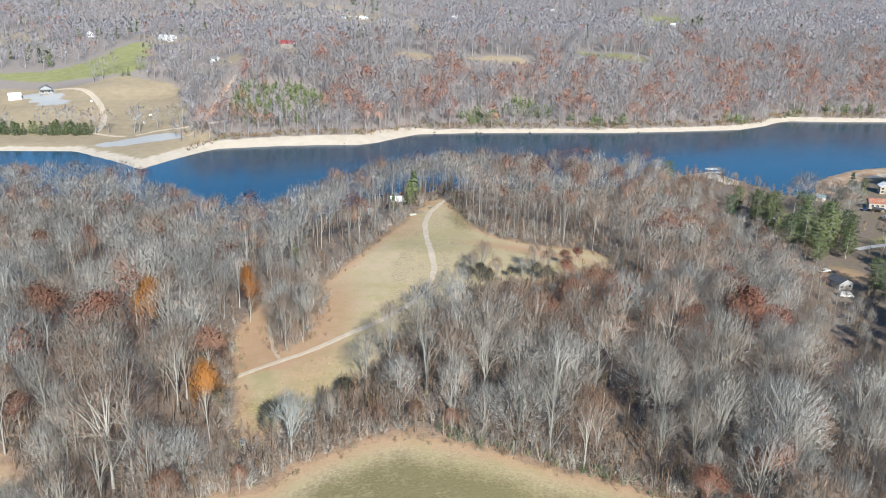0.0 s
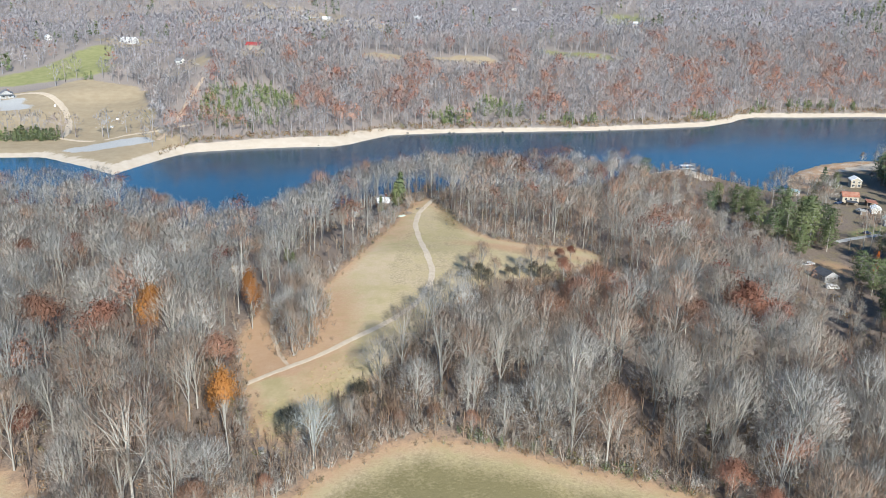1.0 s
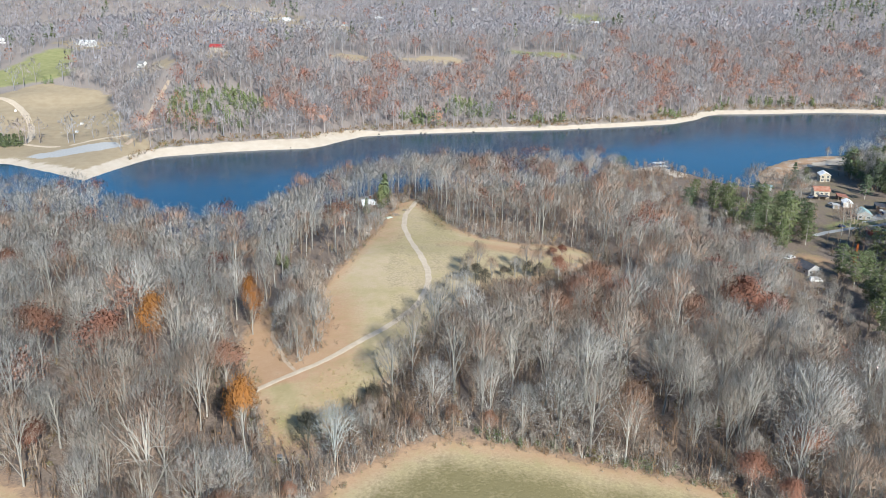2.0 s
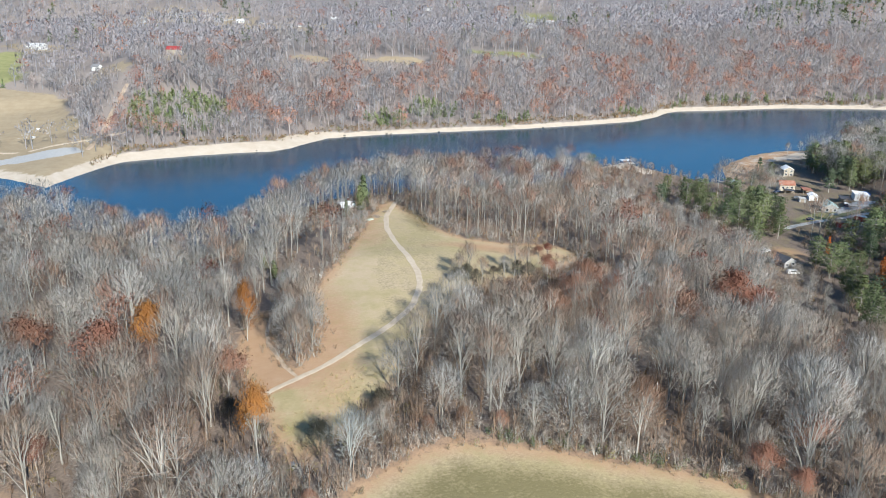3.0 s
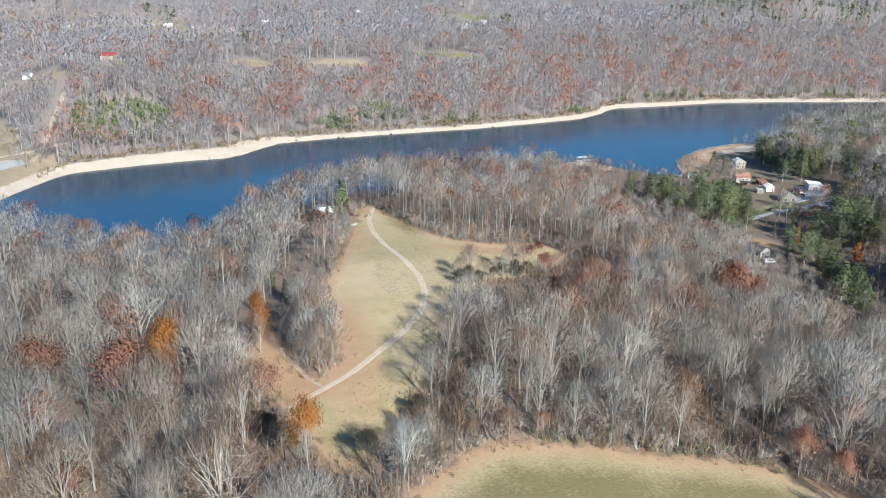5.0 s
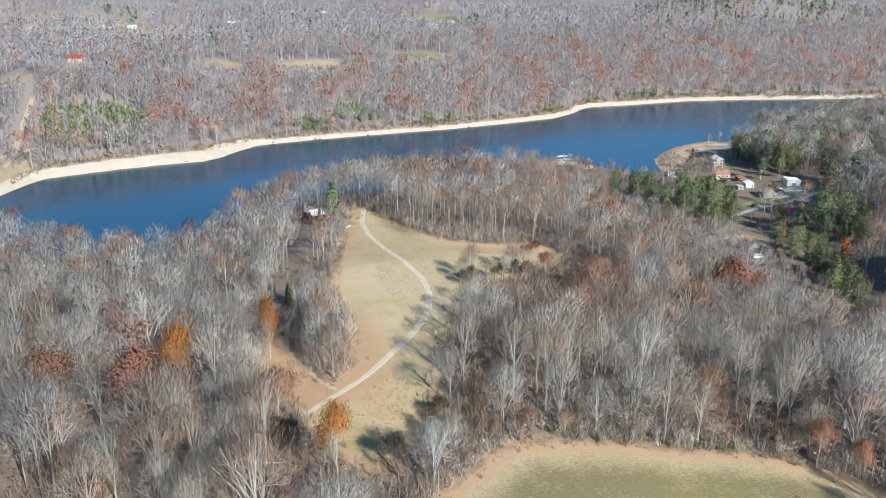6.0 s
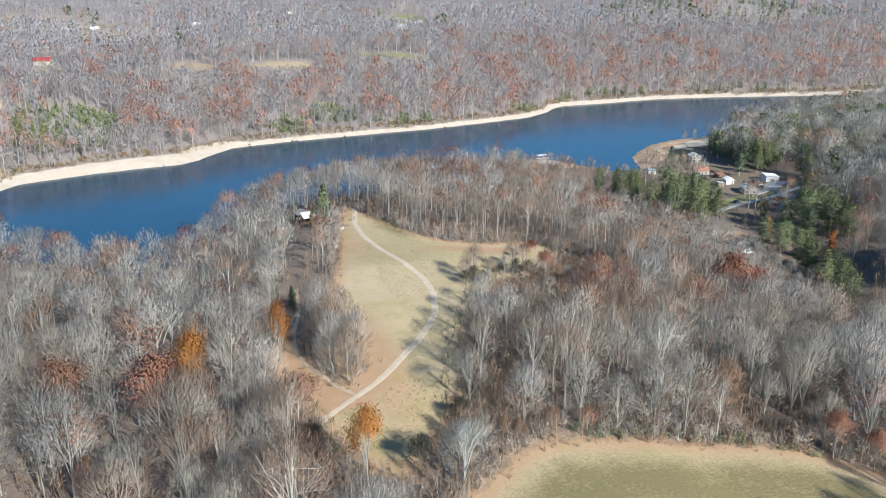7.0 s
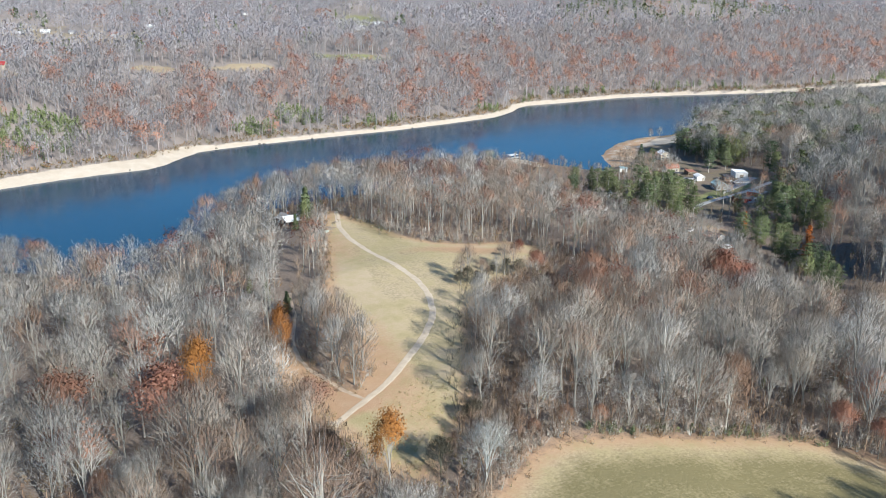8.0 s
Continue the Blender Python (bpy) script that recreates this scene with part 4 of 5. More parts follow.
for p in (CLEARING, FIELD):
    q = p + p[:1]
    for (ax, ay), (bx, by) in zip(q, q[1:]):
        if min(ay, by) < 120:
            continue
        n = int(math.hypot(bx - ax, by - ay) / 1.3)
        t = rng.uniform(0, 1, n)
        ex.append(ax + (bx - ax) * t + rng.normal(0, 1.3, n))
        ey.append(ay + (by - ay) * t + rng.normal(0, 1.3, n))
ex, ey = np.concatenate(ex), np.concatenate(ey)
ex2, ey2 = np.tile(ex, 2), np.tile(ey, 2)
ex2, ey2 = np.concatenate([ex2, np.tile(ex[ey < 172], 3)]), np.concatenate([ey2, np.tile(ey[ey < 172], 3)])
tx, ty = ex2 + rng.normal(0, 3.5, len(ex2)), ey2 + rng.normal(0, 3.5, len(ex2)) + np.where(ey2 < 172, np.abs(rng.normal(0, 5, len(ex2))), 0)
k = (depth_in(CLEARING, tx, ty) < -0.5) & (depth_in(FIELD, tx, ty) < -1.0) & (gap_to(LANE, tx, ty) > 2.5)
flock("edge_thicket", twiggy, rows_of(tx[k], ty[k], 0.5, 1.6, rng.uniform(0.2, 0.95, k.sum())), (BARK, TWIG), "grey leafless thicket along the wood's edge", "shrubs")
flock("edge_brush", bushes, rows_of(ex, ey, 0.2, 0.75), (BARK, SHRUB), "tangled brown brush along the field edge", "shrubs")
tuft = [bush(340 + i, 0.9, 0.7, 9, 0, 0.35, 36) for i in range(3)]
gx2, gy2 = rng.uniform(-48, -20, 900), rng.uniform(166, 206, 900)
k = (depth_in(FIELD, gx2, gy2) < 0) & (gap_to(TRACK, gx2, gy2) > 5) & (gap_to([(-44, 172), (-36, 180), (-26, 198)], gx2, gy2) < 9)
qx = rng.uniform(-2, 50, 70)
qy = np.interp(qx, [-8, 0, 13, 27, 41, 50], [169, 167, 163, 158, 153, 147]) + rng.uniform(1.0, 5.0, 70)
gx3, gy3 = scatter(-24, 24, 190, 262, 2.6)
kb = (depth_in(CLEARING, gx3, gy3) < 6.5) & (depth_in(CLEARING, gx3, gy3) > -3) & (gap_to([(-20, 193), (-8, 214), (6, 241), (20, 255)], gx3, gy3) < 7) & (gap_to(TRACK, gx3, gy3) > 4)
# edge brush, its dark colour deepening the tree shade on the grass
flock("shade_brush", twiggy, rows_of(gx3[kb], gy3[kb], 0.35, 0.95), (DARKTWIG, DARKTWIG), "leafless brush coloured dark to deepen the grass edge's shade", "shrubs")
flock("green_brush", bushes, rows_of(qx, qy, 0.4, 1.0), (BARK, NEEDLE), "low green evergreen brush at the field edge", "shrubs")
flock("tall_dry_grass", tuft, rows_of(gx2[k], gy2[k], 0.35, 0.8), (STRAW, STRAW), "tall straw-coloured grass beside the track", "grass")

# ---- single trees ----
rusts = [hardwood(400 + i, 15.5, 0.33, 0.52, 10, 5, 5200, 0.08, 1.2, 5, 5, leaves=1, leaf=0.31, lobes=0.75) for i in range(4)]
rust_stand = Stand("rust_oak", rusts, (BARK, RUST), "oak with rust-brown leaves still hanging on", "tree", "rust-leaved oaks")
for px, py, sc in ((-86, 204.5, 1.36), (-105.5, 216.5, 1.28), (-57, 195, 0.95), (84, 224, 1.36), (70, 222, 1.0), (66, 153, 1.0), (52, 148.5, 0.72), (57, 142, 0.6),
                   (60, 232, 0.85), (42, 280, 0.42), (47, 286, 0.40), (-138, 290, 0.9), (-125, 297, 0.85), (-108, 204, 0.85), (-95, 176, 0.7), (91, 222, 1.1), (40, 262, 0.6)):
    rust_stand.plant(px, py, sc, 1.0, rng.uniform(0, 6))
tans = [hardwood(430 + i, 17, 0.31, 0.28, 10, 7, 3000, 0.05, 1.4, 5, 5, lobes=0.55, bw=0.85, dome=0.5) for i in range(3)]
tan_stand = Stand("beech_tree", tans, (BARK, TAN), "beech with thin pale tan dry leaves", "tree", "tan-leaved beeches")
for px, py, sc in ((36, 223, 1.08), (43, 236, 1.08), (29.6, 160.5, 1.18), (28, 214, 0.9), (81, 169, 1.0), (48, 226, 1.0), (-51, 140, 0.8), (-6, 172, 0.42), (2, 170, 0.4), (-14, 172, 0.35),
                   (-60, 160, 0.6), (-70, 150, 0.55), (74, 165, 0.9), (-100, 186, 0.8), (-40, 150, 0.4)):
    tan_stand.plant(px, py, sc, 1.0, rng.uniform(0, 6))
golds = [hardwood(450 + i, 14, 0.27, low, 10, 5, 5600, 0.08, 1.3, 5, 5, leaves=1, leaf=0.26, lobes=0.65) for i, low in enumerate((0.5, 0.2))]
gold_stand = Stand("golden_tree", golds, (BARK, GOLD), "small tree in golden orange autumn leaf", "tree", "golden trees")
gold_stand.plant(-49.6, 165.6, 1.45, 0.62, 0.4, "round bright orange tree beside the gravel track")
gold_stand.plant(-54, 230, 1.22, 0.6, 1.4, "slim golden yellow tree beside the dirt track")
gold_stand.plant(-77, 215.5, 1.45, 0.8, 2.4)
whites = [hardwood(470, 16, 0.40, 0.26, 17, 8, 2000, 0.05, 1.3, 6, 5, lobes=0.7, bw=1.0, dome=0.5)]
Stand("sycamore", whites, (PALE, PALE), "pale white-barked bare sycamore at the field edge", "tree", "").plant(-31.5, 160.5, 1.05, 1.0, 1.0)
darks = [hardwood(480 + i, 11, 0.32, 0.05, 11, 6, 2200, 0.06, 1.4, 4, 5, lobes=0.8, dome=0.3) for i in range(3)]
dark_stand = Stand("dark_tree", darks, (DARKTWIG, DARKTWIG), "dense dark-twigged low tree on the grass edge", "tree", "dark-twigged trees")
# dark bushes; those at x -23, -56 and -61 fill shaded spots
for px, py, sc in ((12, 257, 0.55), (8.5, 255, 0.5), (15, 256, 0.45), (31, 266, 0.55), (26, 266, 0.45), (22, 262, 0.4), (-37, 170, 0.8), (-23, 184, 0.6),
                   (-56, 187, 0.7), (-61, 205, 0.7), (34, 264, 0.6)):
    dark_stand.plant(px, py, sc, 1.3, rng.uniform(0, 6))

groves = [hardwood(490 + i, 13, 0.30, 0.10, 11, 6, 1300, 0.042, 1.4, 5, 5, lobes=0.6, bw=1.15, dome=0.3) for i in range(3)]
grove_stand = Stand("grove_tree", groves, (BARK, TWIG), "spreading bare tree branching low beside the clearing", "tree", "grove trees")
for px, py, sc in ((-41, 212, 1.2), (-37, 217, 1.3), (-43, 218, 1.35), (-37, 226, 1.3), (-42, 226, 1.4), (-37, 236, 1.25), (-43, 236, 1.3), (-40, 245, 1.2), (-42, 253, 1.1)):
    grove_stand.plant(px, py, sc, 1.0, rng.uniform(0, 6))
for px, py, sc in ((13, 259, 1.0), (9.5, 256.5, 0.75), (17, 257, 0.7), (30, 266, 0.95), (35, 269, 0.85), (26, 264, 0.6)):
    grove_stand.plant(px, py, sc, 1.15, rng.uniform(0, 6), "bushy bare tree standing on the grass")
for px, py, sc in ((22, 112, 1.3), (57, 127, 1.2), (31, 110, 1.35), (26, 105, 1.4), (40, 108, 1.3), (49, 107, 1.35), (37, 105, 1.35), (45, 112, 1.3), (53, 119, 1.2), (197, 352.5, 0.7), (214, 436, 0.5), (262, 490, 0.6), (272, 493, 0.6)):
    grove_stand.plant(px, py, sc, 1.0, rng.uniform(0, 6), "spreading bare grey tree standing in the open")
pines = [conifer(500 + i, 15, 4.0 + 0.5 * (i % 3), 0.16 + 0.08 * (i % 2), 14, 9, 27, 0.37, dome=i != 2) for i in range(6)]
pine_stand = Stand("pine_tree", pines, (BARK, NEEDLE), "tall green pine among bare trees", "tree", "green pines")
for px, py, sc in ((146, 372, 0.8), (156, 360, 1.05), (152, 350, 1.0), (160, 344, 1.1), (149, 340, 1.0), (163, 352, 0.9), (156, 333, 1.05), (148, 326, 0.95), (160, 326, 0.9), (166, 362, 0.8), (141, 350, 0.85), (140, 334, 0.9),
                   (138, 390, 0.75), (131, 380, 0.7), (144, 384, 0.8), (141, 360, 0.8),
                   (153, 288, 0.75), (152, 277, 0.8), (150, 266, 0.85), (145, 254, 0.8), (139, 241, 0.85), (134, 229, 0.9), (130, 221, 0.8), (160, 284, 0.65), (158, 270, 0.75), (146, 244, 0.75), (148, 260, 0.75),
                   (184, 300, 1.0), (178, 291, 1.1), (188, 293, 1.05), (181, 282, 1.0), (174, 299, 0.85), (190, 284, 0.9), (173, 285, 0.8), (184, 275, 0.85),
                   (246, 441, 0.8), (243, 432, 0.9), (250, 421, 1.0), (244, 413, 0.9), (252, 408, 1.0), (258, 418, 0.9), (246, 400, 1.0), (256, 399, 1.0), (241, 421, 0.7), (262, 430, 0.9), (268, 441, 0.9), (142, 376, 0.85), (150, 378, 0.8), (165, 336, 0.9), (168, 346, 0.85), (145, 318, 0.8), (242, 360, 0.8), (250, 372, 1.0), (253, 352, 1.0), (246, 344, 0.9), (225, 326, 0.9), (212, 322, 1.0), (203, 318, 1.0), (196, 312, 0.95), (178, 318, 0.6), (253, 430, 1.0), (240, 404, 0.9), (236, 390, 0.95), (226, 392, 0.75), (247, 395, 0.9), (286, 436, 1.0), (316, 452, 1.05), (350, 470, 1.1), (370, 462, 1.0), (398, 462, 1.1), (262, 440, 0.9), (420, 470, 1.0), (335, 455, 0.9), (300, 425, 0.8),
                   (209, 430, 0.72), (213, 425, 0.6), (198, 417, 0.5), (120, 448, 0.75), (102, 330, 0.55)):
    pine_stand.plant(px, py, sc * 1.12, rng.uniform(0.9, 1.15), rng.uniform(0, 6))
cedars = [conifer(520 + i, 9, 2.4, 0.05, 15, 9, 9, 0.5, 0.0) for i in range(3)]
cedar_stand = Stand("cedar_tree", cedars, (BARK, NEEDLE), "dense dark green cedar in winter woods", "tree", "green cedars")
for px, py, sc in ((-11, 356, 1.5), (-13, 351, 1.1), (-19, 343, 0.75), (-14, 331, 0.3), (-44, 262, 0.75), (-47, 274, 0.7), (-50, 284, 0.6), (58, 178, 0.35), (8, 166, 0.3), (16, 167, 0.3), (22, 163, 0.28)):
    cedar_stand.plant(px, py, sc, 1.0, rng.uniform(0, 6))
cyp = [conifer(540, 13, 3.0, 0.08, 17, 9, 10, 0.55, 0.05)]
cyp_stand = Stand("bronze_conifer", cyp, (BARK, NEARRED), "conifer turned bright orange-bronze for autumn", "tree", "bronze conifers")
cyp_stand.plant(161, 261, 1.0, 1.0, 0.2)
cyp_stand.plant(166, 300, 0.62, 0.8, 1.2)

# ---- the far shore's woods and the country behind ----
def open_land(x, y):
    """True where the far country is clear of trees."""
    o = within(FARM, x, y) | within(GREEN, x, y)
    for cx, cy, rx, ry in FAR_FIELDS:
        o |= np.hypot((x - cx) / rx, (y - cy) / ry) + 0.3 * rolling(x, y, 34, 2, 8) < 1
    o |= (x < -158) & (y < 556)
    o |= (x < -272) & (y > 655) & (y < 705)
    o |= gap_to([(-157, 540), (-153, 591), (-153, 611), (-150, 655), (-158, 700)], x, y) < 5
    o |= gap_to([(-190, 1160), (-60, 1190), (60, 1230)], x, y) < 9
    return o


def lowered(rows):
    """Shortens the growth below the far fields, so that the camera sees them."""
    for cx, cy, rx, ry in FAR_FIELDS[:7] + FAR_FIELDS[12:13]:
        ahead = (cy - 0.6 * ry) - rows[:, 1]
        k = (np.abs(rows[:, 0] - cx + 0.08 * ahead) < rx) & (ahead > 0) & (ahead < 60)
        rows[k, 2] *= np.clip(0.2 + ahead[k] / 60, 0.2, 1)
    return rows


def far_belt(d0, d1, gap, y1):
    x, y = scatter(-0.62 * y1 - 40, 1.22 * y1, 480, y1, gap)
    d = gap_to(FAR_SHORE, x, y)
    k = (y > along(FAR_SHORE, x)) & (d > d0) & (d <= d1) & ~open_land(x, y)
    k &= (x > -2.5 - 0.535 * y - 25) & (x < -101 + 1.30 * (y - 28) + 25)
    return x[k], y[k], d[k]


x1, y1, d1 = far_belt(6, 190, 7.1, 900)
k1 = d1 > np.interp(x1, [-260, -160, -100, -40, 0, 120, 230, 300, 600], [9, 11, 14, 15, 7, 6.5, 7, 7, 6.5])
x1, y1, d1 = x1[k1], y1[k1], d1[k1]
patch = 0.5 + 0.5 * rolling(x1, y1, 75, 2, 7)
roll = rng.uniform(0, 1, len(x1))
ever = np.zeros(len(x1), bool)
for cx, cy, rx, ry in ((-112, 606, 34, 38), (28, 617, 18, 11), (66, 634, 19, 17), (-255, 700, 12, 12), (330, 682, 30, 6), (215, 640, 14, 6), (120, 616, 14, 5)):
    ever |= (np.hypot((x1 - cx) / rx, (y1 - cy) / ry) < 1) & (rng.uniform(0, 1, len(x1)) < 0.88)
ever |= (d1 < 22) & (x1 > 85) & (roll < 0.16)
red = ~ever & (roll < np.clip(0.05 + 1.2 * (patch - 0.47) * 2.1 * np.exp(-((d1 - 50) / 85) ** 2) + 0.16 * (x1 > -40) * np.exp(-((d1 - 40) / 50) ** 2), 0.02, 0.75)) & (x1 > -150)
grey = ~ever & ~red
slope_trees = [hardwood(600 + i, 18, 0.29 + 0.02 * (i % 4), 0.20, 3, 2, 108, 0.36, 1.7, 2, 3, lobes=0.75, bw=1.25, dome=0.4) for i in range(10)]
slope_rust = [hardwood(620 + i, 16.5, 0.32, 0.22, 2, 2, 170, 0.3, 1.5, 1, 3, leaves=1, leaf=0.85, lobes=0.9, dome=0.4) for i in range(5)]
slope_pine = [conifer(640 + i, 11, 3.2, 0.06, 8, 5, 3, 1.2, sides=3) for i in range(3)]
# trees across the lake wear the haze-lightened colours
flock("shore_woods", slope_trees, lowered(rows_of(x1[grey], y1[grey], 0.75, 1.15, np.clip(rng.normal(0.45, 0.3, grey.sum()) + 0.3 * (patch[grey] - 0.5), 0, 1))), (HAZETWIG, HAZETWIG), "bare pale winter woods, lightened for haze, above the far shore", "woods")
wx, wy = x1 + rng.uniform(-3, 3, len(x1)), y1 + rng.uniform(-3, 3, len(x1))
wk = (d1 < 130) & ~open_land(wx, wy)
flock("shore_saplings", [hardwood(660 + i, 8, 0.30, 0.05, 0, 0, 12, 0.45, 2.6, 1, 3, lobes=1.4) for i in range(5)], lowered(rows_of(wx[wk], wy[wk], 0.5, 1.1, rng.uniform(0.3, 1, wk.sum()))), (HAZETWIG, HAZETWIG), "saplings lightened for haze, filling the far bank's woods", "saplings")
flock("shore_oaks", slope_rust, lowered(rows_of(x1[red], y1[red], 0.7, 1.1)), (HAZETWIG, FARRUST), "rust-leaved oaks scattered above the far shore", "woods")
flock("shore_pines", slope_pine, np.concatenate([rows_of(x1[ever], y1[ever], 0.45, 0.75)] + [rows_of(x1[ever] + rng.uniform(-5, 5, ever.sum()), y1[ever] + rng.uniform(-5, 5, ever.sum()), 0.35, 0.65) for _ in range(2)]), (BARK, YOUNGPINE), "green pines and cedars above the far shore", "woods")

x2, y2, d2 = far_belt(190, 1000, 11.0, 1500)
patch = 0.5 + 0.5 * rolling(x2, y2, 150, 2, 11)
roll = rng.uniform(0, 1, len(x2))
ever = (roll > 0.985) | ((np.hypot((x2 - 660) / 190, (y2 - 930) / 110) < 1) & (roll > 0.55)) | ((0.5 + 0.5 * rolling(x2, y2, 190, 2, 17) > 0.86) & (roll > 0.4))
red = ~ever & (roll < np.clip(0.03 + 0.55 * (patch - 0.55), 0.02, 0.30))
grey = ~ever & ~red
far_trees = [hardwood(700 + i, 17, 0.33, 0.12, 0, 0, 50, 0.62, 2.0, 1, 3, lobes=1.0, bw=1.0, dome=0.8) for i in range(10)]
far_rust = [hardwood(720 + i, 15, 0.32, 0.15, 0, 0, 50, 0.6, 1.8, 1, 3, leaves=1, leaf=1.2, lobes=0.9, dome=0.8) for i in range(6)]
far_pine = [conifer(740 + i, 12, 2.8, 0.1, 6, 4, 1, 2.2, sides=3) for i in range(3)]
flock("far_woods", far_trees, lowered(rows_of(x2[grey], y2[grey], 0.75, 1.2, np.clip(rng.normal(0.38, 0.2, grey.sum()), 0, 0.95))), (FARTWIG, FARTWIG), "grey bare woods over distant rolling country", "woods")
flock("far_oaks", far_rust, lowered(rows_of(x2[red], y2[red], 0.8, 1.25)), (HAZETWIG, FARRUST), "rust-brown trees scattered in distant woods", "woods")
flock("far_pines", far_pine, rows_of(x2[ever], y2[ever], 0.7, 1.2), (BARK, NEEDLE), "green pines scattered in distant woods", "woods")
hx, hy = rng.uniform(-292, -222, 70), rng.uniform(548, 559, 70)
flock("cedar_hedge", slope_pine, rows_of(hx, hy, 0.55, 0.85), (BARK, NEEDLE), "dark green cedar hedge above the beach", "hedge")
bx = rng.uniform(-150, 640, 1500)
by = along(FAR_SHORE, bx) + np.interp(bx, [-260, -160, -100, -40, 0, 120, 230, 300, 600], [8, 10, 13, 15, 6.5, 6, 6.5, 6.5, 6]) + rng.uniform(-0.5, 8, len(bx))
flock("bank_brush", [bush(770 + i, 3.0, 2.0, 5, 14, 0.9, 10) for i in range(4)], rows_of(bx, by, 0.4, 1.2), (BARK, SHRUB), "brown and green brush along the far bank", "shrubs")
sx, sy = rng.uniform(-172, -136, 60), rng.uniform(545, 562, 60)
flock("shore_brush", [bush(760 + i, 3.5, 2.2, 7, 20, 0.6, 24) for i in range(3)], rows_of(sx, sy, 0.6, 1.4), (BARK, TWIG), "grey brush beside the gravel lot", "shrubs")


# ---- buildings ----
def window(parent, x, y, z, w, h, face, frame_mat):
    """A window on a wall that faces along x (face 'x' or '-x') or y."""
    s = -1 if face[0] == "-" else 1
    if face[-1] == "x":
        f = boxes((x + s * 0.03, y, z, 0.08, w + 0.2, h + 0.2), bevel=0.02)
        p = boxes((x + s * 0.075, y, z + 0.0, 0.02, w, h))
        bar = boxes((x + s * 0.09, y, z, 0.02, 0.05, h))
    else:
        f = boxes((x, y + s * 0.03, z, w + 0.2, 0.08, h + 0.2), bevel=0.02)
        p = boxes((x, y + s * 0.075, z, w, 0.02, h))
        bar = boxes((x, y + s * 0.09, z, 0.05, 0.02, h))
    ob = part("window", f, frame_mat, parent)
    part("pane", p, GLASS, ob)
    part("glazing_bar", bar, frame_mat, ob)


def house(name, label, x, y, turn, w, l, h, rise, wall, roof, front=(), side=(), door=None, porch=0.0, chimney=False, seams=0.0, category="house", sink=0.3, trim=None):
    """A gabled building, w across the gable (x), l along the ridge (y), walls h high. front: windows (x, z, w, h) on the -y gable;
    side: windows (y, z, w, h) on the -x wall."""
    base = thing(name, spot(x, y, turn), label, category)
    w, l = w * 0.86, l * 0.86
    front, side = [(a * 0.86, *b) for a, *b in front], [(a * 0.86, *b) for a, *b in side]
    trim = trim or WHITEWALL
    part("wall", prism([(-w / 2, -sink - 0.6), (w / 2, -sink - 0.6), (w / 2, h), (0, h + rise), (-w / 2, h)], -l / 2, l / 2), wall, base)
    over, t = 0.4, 0.16
    k = rise / (w / 2)
    for s in (-1, 1):
        e = w / 2 + over
        prof = [(0, h + rise + 0.02), (s * e, h - over * k + 0.02), (s * e, h - over * k + t), (0, h + rise + t + 0.02)]
        r = part("roof", prism(prof, -l / 2 - over, l / 2 + over), roof, base)
        if seams:
            n = int((l + 2 * over) / seams)
            bm = bmesh.new()
            for i in range(1, n):
                yy = -l / 2 - over + i * seams
                q = prism([(0.02 * s, h + rise + t + 0.02), (s * e, h - over * k + t), (s * e, h - over * k + t + 0.06), (0.02 * s, h + rise + t + 0.08)], yy - 0.04, yy + 0.04)
                tmp = bpy.data.meshes.new("seam")
                q.to_mesh(tmp)
                q.free()
                bm.from_mesh(tmp)
                bpy.data.meshes.remove(tmp)
            part("roof_seams", bm, roof, r)
    part("fascia", prism([(-w / 2 - over, h - over * k - 0.14), (0, h + rise - 0.14), (w / 2 + over, h - over * k - 0.14), (w / 2 + over, h - over * k), (0, h + rise), (-w / 2 - over, h - over * k)],
                         -l / 2 - over - 0.05, -l / 2 - over + 0.03), trim, base)
    for a, z, ww, hh in front:
        window(base, a, -l / 2, z, ww, hh, "-y", trim)
    for a, z, ww, hh in side:
        window(base, -w / 2, a, z, ww, hh, "-x", trim)
    if door is not None:
        d = part("door", boxes((door, -l / 2 - 0.03, 1.0, 0.95, 0.08, 2.05), bevel=0.01), WOOD, base)
        part("handle", boxes((door + 0.36, -l / 2 - 0.09, 1.0, 0.1, 0.05, 0.06)), GLASS, d)
    if porch:
        part("porch_floor", boxes((0, -l / 2 - porch / 2, 0.15 - sink / 2, w, porch, 0.3 + sink)), WOOD, base)
        part("porch_roof", prism([(-w / 2 - 0.3, h - 0.25), (w / 2 + 0.3, h - 0.25), (w / 2 + 0.3, h - 0.10), (-w / 2 - 0.3, h - 0.10)], -l / 2 - porch - 0.3, -l / 2 - over + 0.02), roof, base)
        for i in range(4):
            part("post", boxes(((i / 3 - 0.5) * (w - 0.3), -l / 2 - porch + 0.15, (h - 0.2) / 2, 0.14, 0.14, h - 0.2)), trim, base)
    if chimney:
        c = part("chimney", boxes((w * 0.18, l * 0.15, h + rise * 0.7 + 0.6, 0.7, 0.7, 1.9), bevel=0.03), BRICKWALL, base)
        part("chimney_cap", boxes((w * 0.18, l * 0.15, h + rise * 0.7 + 1.6, 0.85, 0.85, 0.12)), CONCRETE, c)
    return base


